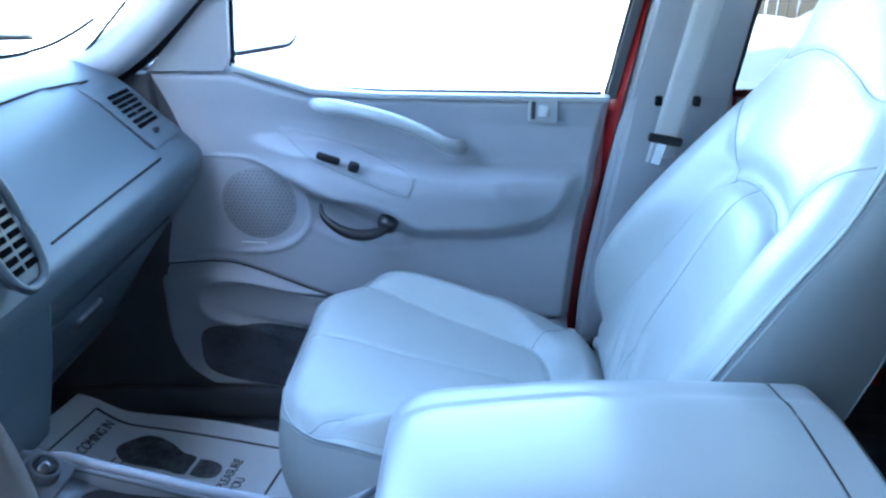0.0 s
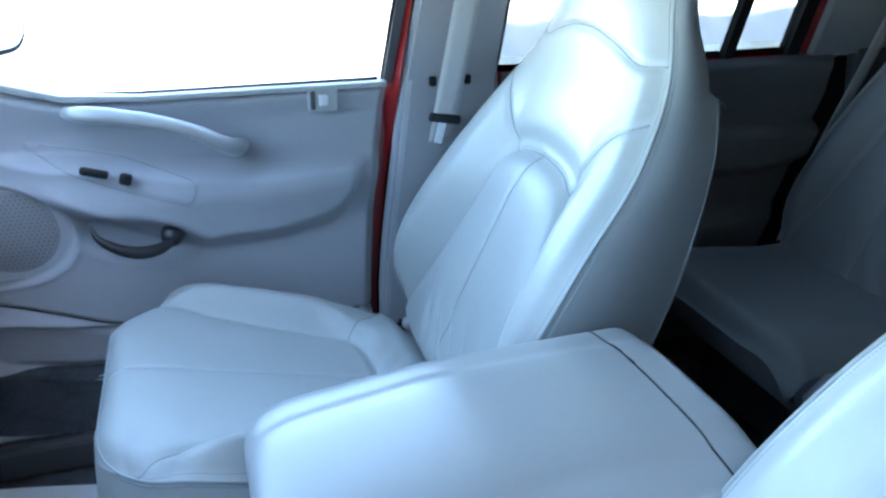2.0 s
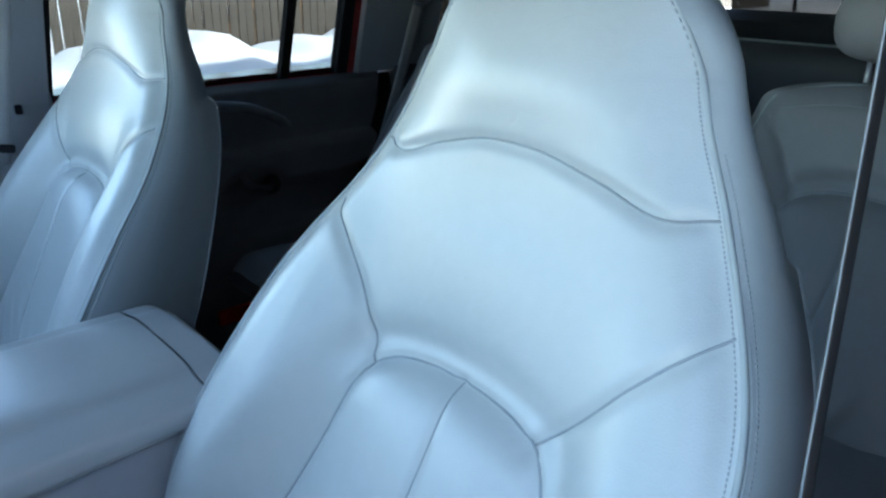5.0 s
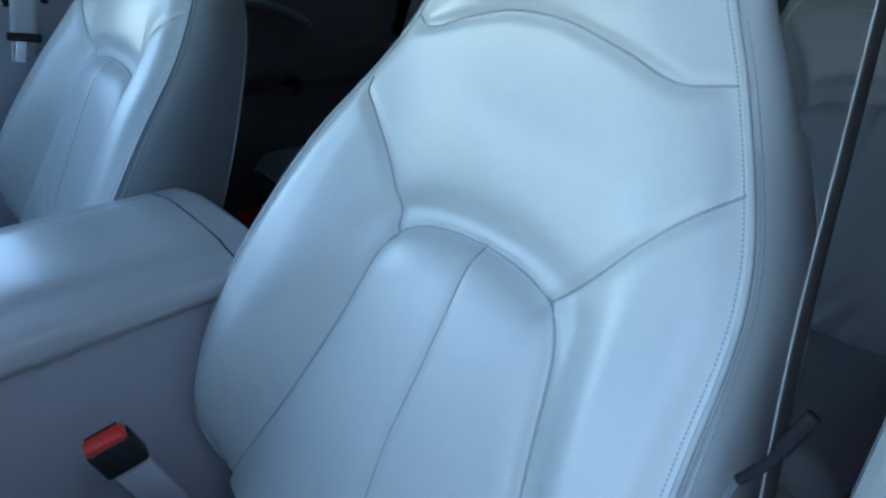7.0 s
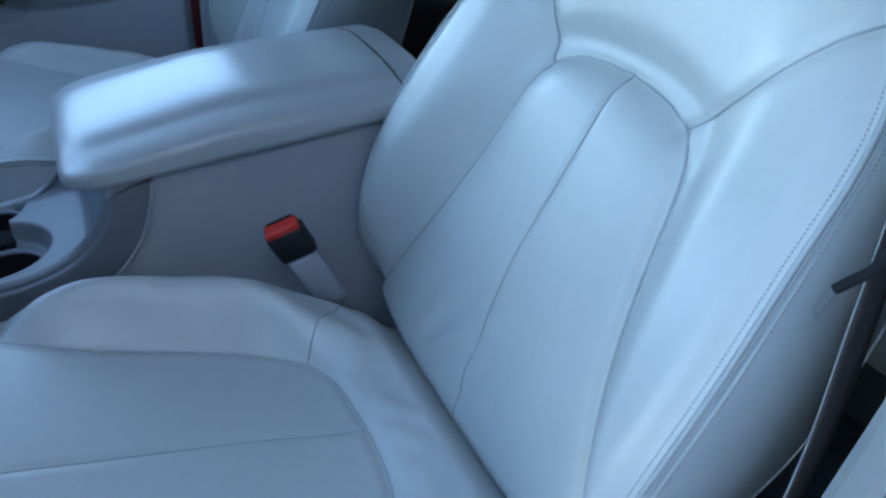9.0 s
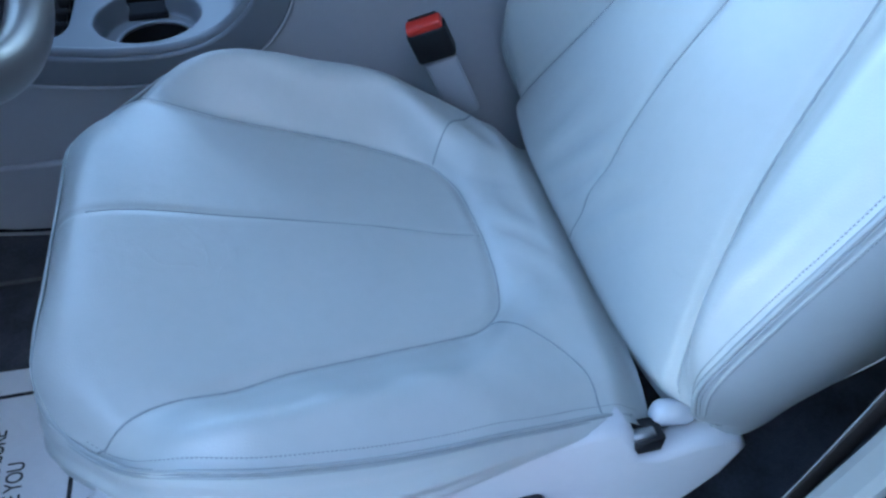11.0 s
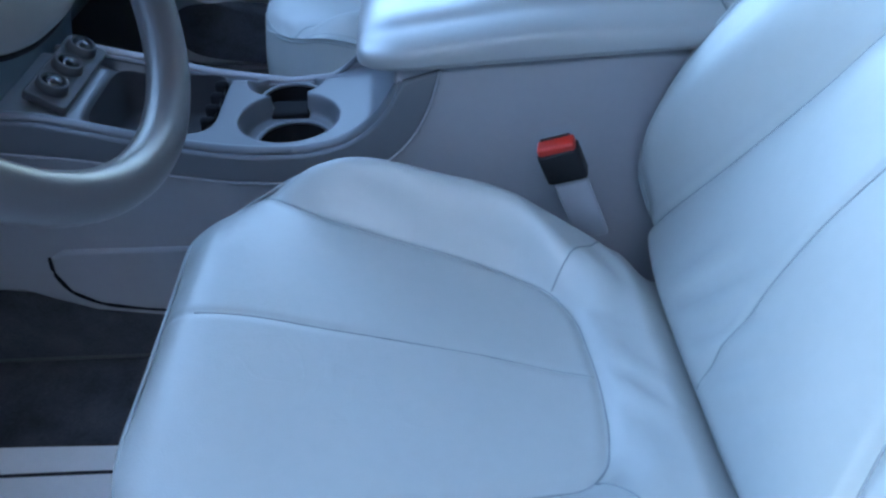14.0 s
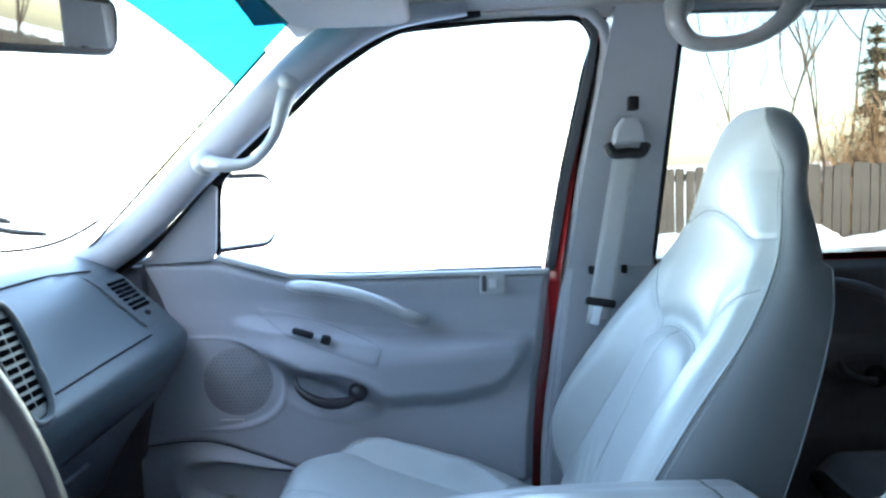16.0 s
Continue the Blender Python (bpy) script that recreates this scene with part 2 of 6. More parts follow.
def tube(pts, r, n=8, flat=1.0, closed=False, up=(0, 0, 1)):
    """A rod along points; r a number or one a point; flat squeezes it along the second cross direction."""
    p = np.array(pts, float)
    r = np.broadcast_to(np.asarray(r, float), (len(p),))
    tg = np.gradient(p, axis=0)
    if closed:
        tg = np.roll(p, -1, 0) - np.roll(p, 1, 0)
    tg /= np.linalg.norm(tg, axis=1)[:, None] + 1e-12
    upv = np.array(up, float)
    s = np.cross(tg, upv)
    bad = np.linalg.norm(s, axis=1) < 1e-4
    s[bad] = np.cross(tg[bad], (1.0, 0.1, 0.0))
    s /= np.linalg.norm(s, axis=1)[:, None]
    u = np.cross(s, tg)
    a = np.linspace(0, 2 * np.pi, n, endpoint=False)
    P = p[:, None] + r[:, None, None] * (np.cos(a)[None, :, None] * s[:, None] + flat * np.sin(a)[None, :, None] * u[:, None])
    v = P.reshape(-1, 3).tolist()
    m = len(p)
    f = []
    for i in range(m if closed else m - 1):
        j = (i + 1) % m
        for k in range(n):
            f.append((i * n + k, i * n + (k + 1) % n, j * n + (k + 1) % n, j * n + k))
    if not closed:
        f += [tuple(range(n))[::-1], tuple((m - 1) * n + k for k in range(n))]
    return mesh_of("tube", v, f)


def ribbon(pts, wide, width, thick=0.0015):
    """A strap along points, lying across the direction wide (a vector or one a point)."""
    p = np.array(pts, float)
    w = np.broadcast_to(np.array(wide, float), p.shape)
    tg = np.gradient(p, axis=0)
    w = w / np.linalg.norm(w, axis=1)[:, None]
    nn = np.cross(tg, w)
    nn /= np.linalg.norm(nn, axis=1)[:, None]
    h, t = width / 2, thick / 2
    loop = [(-h, -t), (-h * 0.5, -t), (h * 0.5, -t), (h, -t), (h, t), (h * 0.5, t), (-h * 0.5, t), (-h, t)]
    P = np.stack([p + a * w + b * nn for a, b in loop], 1)
    return grid_mesh("ribbon", P, wrap_v=True)


def lathe(profile, n=32, at=None):
    """A turned body about z: profile of (radius, z)."""
    a = np.linspace(0, 2 * np.pi, n, endpoint=False)
    pr = np.array(profile, float)
    P = np.stack([pr[:, :1] * np.cos(a), pr[:, :1] * np.sin(a), np.repeat(pr[:, 1:], n, 1)], -1)
    if at is not None:
        M = np.array(at)
        P = P @ M[:3, :3].T + M[:3, 3]
    return grid_mesh("lathe", P, wrap_v=True)


def rounded(x0, x1, z0, z1, r, n=6):
    """The outline of a rectangle with round corners."""
    out = []
    for cx, cz, a0 in ((x1 - r, z0 + r, -90), (x1 - r, z1 - r, 0), (x0 + r, z1 - r, 90), (x0 + r, z0 + r, 180)):
        for i in range(n + 1):
            a = radians(a0 + 90 * i / n)
            out.append((cx + r * math.cos(a), cz + r * math.sin(a)))
    return out


MID = 0.452          # the car's middle, across
FLOOR = 0.10


def side_y(z):
    """How far the side glass stands out at a height."""
    return 1.235 - 0.30 * (np.asarray(z, float) - 0.80)


# ---- seats ----
YC = 0.016           # the driver's seat, across


def back_shape(front=True):
    """The measures of a seat back: tables by height above the floor of the car."""
    if front:
        return dict(z0=0.33, z1=0.995, cap=0.099, thick=0.098,
                    wp=[(0.33, 0.228), (0.40, 0.246), (0.50, 0.260), (0.60, 0.265), (0.70, 0.255), (0.78, 0.241), (0.845, 0.213), (0.91, 0.182), (0.955, 0.158), (0.995, 0.141)],
                    wr=[(0.33, 0.222), (0.45, 0.256), (0.60, 0.266), (0.70, 0.255), (0.78, 0.236), (0.845, 0.208), (0.91, 0.178), (0.955, 0.156), (0.995, 0.139)],
                    bol=[(0.33, 0.030), (0.45, 0.052), (0.58, 0.062), (0.70, 0.046), (0.80, 0.016), (0.86, 0.0), (0.995, 0.0)])
    return dict(z0=0.36, z1=0.85, cap=0.045, thick=0.11,
                wp=[(0.36, 0.21), (0.45, 0.225), (0.60, 0.23), (0.72, 0.225), (0.85, 0.195)],
                wr=[(0.36, 0.215), (0.45, 0.235), (0.60, 0.24), (0.72, 0.235), (0.85, 0.21)],
                bol=[(0.36, 0.02), (0.50, 0.035), (0.62, 0.032), (0.74, 0.012), (0.80, 0.0), (0.85, 0.0)])


# seams on the seat back, as (across, height); the sign of across is turned for the other side
ARCH = [(0.218, 0.385), (0.188, 0.455), (0.161, 0.525), (0.141, 0.590), (0.1295, 0.635), (0.122, 0.671), (0.1155, 0.695), (0.103, 0.714), (0.078, 0.7285), (0.042, 0.7365), (0.0, 0.7385)]


def arch_line(n=90):
    return spline([(-y, z) for y, z in ARCH] + ARCH[-2::-1], n)


SIDE_A = [(0.105, 0.714), (0.121, 0.7515), (0.140, 0.785), (0.167, 0.8145), (0.205, 0.838)]   # from the arch out to the piping
SIDE_B = [(-0.090, 0.7225), (-0.112, 0.744), (-0.1352, 0.770), (-0.159, 0.799), (-0.192, 0.830), (-0.212, 0.843)]
TOP_SEAM = [(-0.182, 0.906), (-0.145, 0.902), (-0.085, 0.918), (-0.03, 0.931), (0.03, 0.931), (0.085, 0.918), (0.145, 0.900), (0.182, 0.904)]
MID_SEAM = [(-0.006, 0.738), (-0.010, 0.71), (-0.009, 0.65), (-0.004, 0.58), (-0.006, 0.50), (-0.010, 0.385)]


def back_x(y, z, s, front):
    """The front face of a seat back: how far back it lies at (across, height)."""
    y, z = np.asarray(y, float), np.asarray(z, float)
    wp = knots(z, s["wp"])
    x = 0.274 + 0.34 * (z - 0.72) - knots(z, [(0.33, 0.029), (0.45, 0.034), (0.55, 0.029), (0.65, 0.013), (0.74, 0.0), (1.1, 0.0)])
    ay = np.abs(y)
    half = np.interp(z, [p[1] for p in ARCH], [p[0] for p in ARCH])
    leg = knots(z, [(0.33, 0.235), (0.385, 0.218), (0.455, 0.188), (0.525, 0.161), (0.59, 0.141), (0.635, 0.1295), (0.68, 0.120), (0.74, 0.112), (0.80, 0.108), (1.1, 0.108)])
    x = x - knots(z, s["bol"]) * smooth(0.0, 0.075, ay - leg)
    # the edge is rounded; the head is round all across
    head = smooth(0.86, 0.96, z) if front else 0.0
    x = x + 0.020 * (1 - head) * smooth(0.0, 1.0, (ay - (wp - 0.045)) / 0.045) ** 2 + 0.030 * head * np.clip(ay / wp, 0, 1) ** 2.8
    sd = seg_dist(ay, z, spline(ARCH, 60)) * np.where((ay < half) & (z < 0.7385), 1.0, -1.0)
    # the insert swells between its seams; a soft hollow lies above its arch
    t = np.clip(ay / np.maximum(half, 1e-4), 0.0, 1.0)
    x = x - 0.019 * (1 - t ** 4) * (1 - np.exp(-np.clip(0.7385 - z, 0, 1) / 0.022))
    x = x + 0.012 * np.exp(-((sd + 0.014) / 0.019) ** 2) * smooth(0.685, 0.75, z)
    x = x + 0.0060 * np.exp(-(sd / 0.0050) ** 2)
    x = x - 0.010 * np.exp(-(y / 0.12) ** 2 - ((z - 0.84) / 0.07) ** 2)
    if front:
        x = x - 0.014 * smooth(0.90, 0.995, z) * (1 - np.clip(ay / wp, 0, 1) ** 2) - 0.012 * smooth(0.86, 0.97, z)
        x = x + 0.002 * np.exp(-(y / 0.09) ** 2 - ((z - 0.950) / 0.022) ** 2)
        d = seg_dist(y, z, TOP_SEAM)
        x = x + 0.0045 * smooth(0.002, 0.02, wp - ay) * np.exp(-(d / 0.006) ** 2)
    for line in (SIDE_A, SIDE_B):
        x = x + 0.005 * smooth(0.002, 0.02, wp - ay) * np.exp(-(seg_dist(y, z, spline(line, 30)) / 0.006) ** 2)
    x = x + 0.0030 * np.exp(-(seg_dist(y, z, spline(MID_SEAM, 30)) / 0.0045) ** 2)
    x = x + 0.045 * smooth(0.400, 0.335, z) ** 1.5
    # slack folds low on the back
    x = x + 0.0027 * np.sin(80 * y + 6 * np.sin(14 * z + 8 * y)) * smooth(0.56, 0.44, z) * smooth(0.385, 0.43, z) * smooth(0.14, 0.06, ay)
    return x


def seat_back(seat, front, m, hide=None, side=None, full=False):
    """Cover, side panels, shell, piping and seams of a seat back, as parts of the seat. m: 1 or -1, the side that faces the door."""
    s = back_shape(front)
    rows = np.concatenate([np.linspace(s["z0"], s["z1"], 230 if front else 110), s["z1"] + s["cap"] * np.sin(np.linspace(0, math.pi / 2, 28)[1:])])
    shrink = np.concatenate([np.ones(230 if front else 110), np.cos(np.linspace(0, math.pi / 2, 28)[1:]) ** 0.92])
    shrink[-1] = 0.06
    zz = np.minimum(rows, s["z1"])
    taper = np.ones(len(rows)) - (0.24 if front else 0.0) * np.clip((rows - s["z1"]) / s["cap"], 0, 1)
    wp, wr = knots(zz, s["wp"]) * shrink * taper, knots(zz, s["wr"]) * shrink * taper
    def fill(y, z):
        """How much a bolster is fuller: on the console side of the driver's seat, on the door side of the other."""
        if full:
            k = knots(z, [(0.33, 0.020), (0.42, 0.027), (0.50, 0.030), (0.60, 0.031), (0.70, 0.030), (0.78, 0.024), (0.845, 0.011), (0.91, 0.0), (0.995, 0.0)])
            return k * smooth(0.4, 1.0, y / knots(z, s["wp"]))
        k = knots(z, [(0.33, 0.022), (0.45, 0.028), (0.55, 0.019), (0.65, 0.008), (0.75, 0.003), (0.845, 0.0), (0.995, 0.0)]) if front else 0.0 * z
        return -k * smooth(0.4, 1.0, -y / knots(z, s["wp"]))

    def slim(y, z):
        """How much the edge beside the head is drawn in on the door side."""
        return (0.009 if front else 0.0) * smooth(0.80, 0.90, z) * smooth(0.4, 1.0, -y / knots(z, s["wp"]))
    u = np.linspace(-1, 1, 171)
    Y = wp[:, None] * u[None]
    Z = np.repeat(rows[:, None], len(u), 1)
    lean = 0.34 * (rows - zz)
    X = back_x(Y, np.repeat(zz[:, None], len(u), 1), s, front) + lean[:, None]
    thick = s["thick"] * (1 - 0.28 * smooth(0.88, 1.0, rows) * front)
    mid = 0.274 + 0.34 * (rows - 0.72) + thick / 2 - 0.015
    X = mid[:, None] + (X - mid[:, None]) * np.clip(shrink, 0.15, 1)[:, None]
    Y = Y + fill(Y, np.repeat(zz[:, None], len(u), 1)) + slim(Y, np.repeat(zz[:, None], len(u), 1))
    cover = np.stack([X, m * Y, Z], -1)
    part("backrest", grid_mesh("backrest", cover, flip=m > 0), hide or LEATHER, seat, "light grey leather seat back cover")
    # side panels and shell
    xb = mid + thick / 2 * np.clip(shrink, 0.15, 1) + (0.020 * smooth(0.95, 0.80, rows) + 0.012 * smooth(0.874, 0.862, rows) if front else 0.0)
    for k, name in ((-1, "side_panel"), (1, "side_panel")):
        edge = cover[:, 0 if k < 0 else -1]
        t = np.linspace(0, 1, 14)
        w = (wr + np.abs(fill(k * knots(zz, s["wp"]), zz))) * k * m
        px = edge[:, :1] + (xb[:, None] - edge[:, :1]) * t
        py = edge[:, 1:2] + (w[:, None] - edge[:, 1:2]) * t ** 0.7 + 0.017 * k * m * np.sin(t ** 0.75 * math.pi) * shrink[:, None]
        P = np.stack([px, py, np.repeat(rows[:, None], 14, 1)], -1)
        part(name, grid_mesh(name, P, flip=k * m > 0), side or LEATHER_SHADED, seat, "side panel in a shaded copy of the seat leather")
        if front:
            part("shell_piping", tube(P[6:-72:2, -1] + np.array([0.001, 0, 0]), 0.0013, 7), side or LEATHER_SHADED, seat)
    v = np.linspace(-1, 1, 25)
    P = np.stack([xb[:, None] + 0.022 * (1 - v[None] ** 4) * shrink[:, None], wr[:, None] * v[None] * m, np.repeat(rows[:, None], 25, 1)], -1)
    part("back_shell", grid_mesh("back_shell", P, flip=m < 0), TRIM, seat, "moulded grey rear shell")
    # piping along both edges
    for k in (0, -1):
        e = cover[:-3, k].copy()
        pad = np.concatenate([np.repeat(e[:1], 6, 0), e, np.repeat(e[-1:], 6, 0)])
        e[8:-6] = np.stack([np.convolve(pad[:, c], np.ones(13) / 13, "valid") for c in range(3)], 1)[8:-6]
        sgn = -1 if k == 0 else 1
        part("groove", tube((e + np.array([0.0045, sgn * m * 0.0024, 0]))[::2], 0.0013, 6), SEAM, seat)
        for off, r in ((0.000, 0.0026), (0.009, 0.0024)):
            q = e + np.array([off + 0.001, sgn * m * off * 0.45, 0])
            part("piping", tube(q[::2], r, 7), PIPING, seat)
        tt = 0.055
        so = e[4:-40].copy()
        so[:, 0] = e[4:-40, 0] + (xb[4:len(e) - 40] - e[4:-40, 0]) * tt
        so[:, 1] = e[4:-40, 1] + ((wr + np.abs(fill(sgn * knots(zz, s["wp"]), zz)))[4:len(e) - 40] * sgn * m - e[4:-40, 1]) * tt ** 0.7 + sgn * m * (0.017 * math.sin(tt ** 0.75 * math.pi) + 0.0002)
        rows_st = [cover[4:-8, 2 if k == 0 else -3] + np.array([-0.0004, 0, 0]), so]
        bms = []
        for st in rows_st:
            for i in range(len(st) - 1):
                d = st[i + 1] - st[i]
                bms.append((st[i], st[i] + 0.55 * d))
        vs, fs = [], []
        for a, b in bms:
            o = len(vs)
            for p in (a, b):
                for dy, dx in ((-0.00045, 0.001), (0.00045, 0.001), (0.00045, -0.0003), (-0.00045, -0.0003)):
                    vs.append((p[0] + dx, p[1] + dy, p[2]))
            fs += [(o, o + 1, o + 5, o + 4), (o + 1, o + 2, o + 6, o + 5), (o + 2, o + 3, o + 7, o + 6), (o + 3, o, o + 4, o + 7)]
        if front:
            tagged(part("stitching", mesh_of("stitching", vs, fs), STITCH, seat), kind="stuff")
    def seam(line, n=60, r=0.0011):
        q = spline(line, n) if len(line) < 30 else np.array(line)
        lim = knots(np.clip(q[:, 1], s["z0"], s["z1"]), s["wp"])
        q[:, 0] = np.clip(q[:, 0], -lim + 0.004, lim - 0.004)
        x = back_x(q[:, 0], q[:, 1], s, front) - 0.0005
        zc = np.clip(q[:, 1], s["z0"], s["z1"])
        part("seam", tube(np.stack([x, m * (q[:, 0] + fill(q[:, 0], zc) + slim(q[:, 0], zc)), q[:, 1]], 1), r, 6), SEAM, seat)
    seam(arch_line(), r=0.0013)
    seam(SIDE_A)
    seam(SIDE_B)
    seam(MID_SEAM, r=0.0008)
    if front:
        seam(TOP_SEAM, 80)
    else:
        seam([(-0.205, 0.835), (-0.1, 0.862), (0.1, 0.862), (0.205, 0.835)][1:3] + [(0.16, 0.85)])


INSET = [(-0.338, -0.2165), (-0.3184, -0.2086), (-0.297, -0.1990), (-0.2454, -0.185), (-0.1837, -0.165), (-0.113, -0.148), (-0.045, -0.1315), (-0.0118, -0.121), (0.0065, -0.100), (0.0135, -0.075), (0.018, -0.028),
         (0.0165, 0.0317), (0.0075, 0.0889), (-0.0085, 0.1152), (-0.045, 0.137), (-0.092, 0.151), (-0.15, 0.164), (-0.249, 0.184), (-0.303, 0.203), (-0.338, 0.2165)]
CUSH_F, CUSH_R, CUSH_W = -0.378, 0.125, 0.252


def cushion_half(x):
    """Half the width of a front seat cushion."""
    return knots(x, [(-0.40, 0.165), (-0.36, 0.190), (-0.348, 0.206), (-0.332, 0.221), (-0.297, 0.243), (-0.236, 0.261), (-0.17, 0.261), (-0.09, 0.254), (-0.02, 0.241), (0.06, 0.224), (0.125, 0.212)])


def cushion_z(x, y):
    """The top of a front seat cushion at (along, across)."""
    x, y = np.asarray(x, float), np.asarray(y, float)
    z = knots(x, [(-0.40, 0.482), (-0.34, 0.486), (-0.22, 0.456), (-0.10, 0.424), (0.0, 0.401), (0.06, 0.398), (0.125, 0.392)])
    ay = np.abs(y)
    b = knots(x, [(-0.40, 0.26), (-0.335, 0.216), (-0.29, 0.196), (-0.22, 0.176), (-0.10, 0.147), (-0.035, 0.130), (0.0, 0.10), (0.125, 0.02)])
    up = smooth(0.0, 0.065, ay - b) * np.where(y > 0, smooth(-0.42, -0.20, x), smooth(-0.38, -0.22, x))
    z = z - np.where(y > 0, 0.006, 0.005) * smooth(0.13, CUSH_W, ay) ** 2 * smooth(-0.24, -0.37, x)
    z = z + np.where(y > 0, 0.062, 0.036) * up * smooth(0.10, -0.05, x)
    edge = cushion_half(x)
    z = z - np.where(y > 0, 0.012 + 0.040 * up, 0.018) * smooth(-0.05, 0.0, ay - edge) ** 1.8
    z = z - 0.026 * smooth(-0.24, -0.40, x) ** 1.4 * smooth(0.10, 0.24, ay)
    z = z + 0.006 * np.exp(-(y / 0.13) ** 2) * smooth(0.02, -0.1, x)
    z = z + 0.010 * smooth(0.01, 0.05, x) * smooth(0.2, 0.1, ay) - 0.035 * smooth(0.075, 0.125, x)
    d = seg_dist(x, y, spline(INSET, 90))
    z = z - 0.0065 * np.exp(-(d / 0.007) ** 2) * (1 - 0.8 * smooth(-0.22, -0.32, x))
    z = z - 0.0018 * np.exp(-((y + 0.010 * np.sin(6 * x)) / 0.004) ** 2) * (x < 0.01)
    # creases in the leather behind the inset and on the door-side roll
    z = z + 0.0018 * np.sin(55 * y + 110 * x + 3 * np.sin(30 * y + 9 * x)) * smooth(0.005, 0.05, x) * smooth(0.095, 0.06, x) * smooth(0.24, 0.12, ay)
    z = z + 0.0016 * np.sin(70 * x + 60 * y) * np.exp(-((ay - 0.20) / 0.03) ** 2)
    return z


def seat_cushion(seat, m):
    xs = np.linspace(CUSH_F + 0.03, CUSH_R, 150)
    u = np.linspace(-1, 1, 131)
    half = cushion_half(xs)
    Y = half[:, None] * u[None]
    X = np.repeat(xs[:, None], len(u), 1)
    top = np.stack([X, m * Y, cushion_z(X, Y)], -1)
    # rounded front
    f = []
    for a in np.linspace(1, 0, 14)[:-1]:
        ang = a * math.pi / 2
        row = top[0].copy()
        row[:, 0] -= 0.035 * math.sin(ang)
        row[:, 2] -= 0.050 * (1 - math.cos(ang)) * (1 - 0.82 * smooth(0.06, 0.20, np.abs(row[:, 1])))
        row[:, 1] *= 1 - 0.13 * math.sin(ang) - 0.15 * (1 - math.cos(ang))
        f.append(row)
    P = np.concatenate([np.array(f), top])

    def pull(x, y):
        """The front corners are drawn round."""
        return x + 0.030 * (np.abs(y) / CUSH_W) ** 5 * smooth(-0.28, -0.37, x)
    P[:, :, 0] = pull(P[:, :, 0], P[:, :, 1])
    part("cushion", grid_mesh("cushion", P, flip=m < 0), LEATHER, seat, "light grey leather cushion with worn creases")
    # the pleated band round both sides and the front
    rim = np.concatenate([P[::-1, 0], P[0, 1:-1], P[:, -1]])
    tang = np.gradient(rim, axis=0)
    outw = np.stack([tang[:, 1], -tang[:, 0], 0 * tang[:, 0]], 1)
    outw /= np.linalg.norm(outw, axis=1)[:, None] + 1e-9
    outw *= -1 if (outw * (rim - np.array([-0.10, 0, 0]))).sum() < 0 else 1
    pad = np.concatenate([np.repeat(outw[:1], 10, 0), outw, np.repeat(outw[-1:], 10, 0)])
    outw = np.stack([np.convolve(pad[:, c], np.ones(21) / 21, "valid") for c in range(3)], 1)
    far = -rim[:, 1] * m                                  # positive on the door side
    door = smooth(0.10, 0.20, far)
    foot = door * knots(rim[:, 0], [(-0.40, 0.370), (-0.35, 0.378), (-0.31, 0.384), (-0.17, 0.356), (0.0, 0.362), (0.13, 0.370)]) + (1 - door) * 0.275
    t = np.linspace(0, 1, 31)
    depth = (rim[:, 2] - np.minimum(foot, rim[:, 2]))[:, None]
    pleat = 0.0022 * np.sin(t * 19 + 0.6 * np.sin(9 * rim[:, :1]))[None][0] * np.sin(t * math.pi) * (door * smooth(0.02, -0.15, rim[:, 0]))[:, None]
    reach = 0.012 * np.sin(t * math.pi * 0.75) - 0.030 * t ** 3 * (1 - 0.75 * smooth(-0.05, 0.10, far)[:, None]) + pleat
    front_turn = (smooth(-0.30, -0.35, rim[:, 0]) * door)[:, None]
    reach = reach - 0.004 * t ** 2 * front_turn
    drop = rim[:, None] + reach[..., None] * outw[:, None]
    drop[:, :, 2] = rim[:, 2:3] - depth * t
    part("side_band", grid_mesh("side_band", drop, flip=m > 0), LEATHER, seat, "pleated leather side band")
    for k in (0, -1):
        st = P[14:-4, 2 if k == 0 else -3] + np.array([0, 0, 0.0002])
        vs, fs = [], []
        for i in range(len(st) - 1):
            a, b = st[i], st[i] + 0.55 * (st[i + 1] - st[i])
            o = len(vs)
            for p in (a, b):
                for dy, dz in ((-0.0004, -0.0006), (0.0004, -0.0006), (0.0004, 0.0003), (-0.0004, 0.0003)):
                    vs.append((p[0], p[1] + dy, p[2] + dz))
            fs += [(o, o + 1, o + 5, o + 4), (o + 1, o + 2, o + 6, o + 5), (o + 2, o + 3, o + 7, o + 6), (o + 3, o, o + 4, o + 7)]
        tagged(part("stitching", mesh_of("stitching", vs, fs), STITCH, seat), kind="stuff")
    for line in (INSET,):
        q = spline(line, 120)
        lim = cushion_half(q[:, 0]) - 0.003
        q[:, 1] = np.clip(q[:, 1], -lim, lim)
        part("seam", tube(np.stack([pull(q[:, 0], q[:, 1]), m * q[:, 1], cushion_z(q[:, 0], q[:, 1]) + 0.0002], 1), 0.0009, 6), SEAM, seat)
    # piping round the sides and the front edge, with its groove
    r0 = 5
    loop = np.concatenate([P[-5:r0:-4, 0], P[r0, 2:-2:5], P[r0 + 1:-4:4, -1]])
    pad = np.concatenate([np.repeat(loop[:1], 2, 0), loop, np.repeat(loop[-1:], 2, 0)])
    loop = spline(np.stack([np.convolve(pad[:, c], np.ones(5) / 5, "valid") for c in range(3)], 1)[1:-1], 260)
    lo_out = loop - np.array([-0.10, 0, 0])
    lo_out[:, 2] = 0
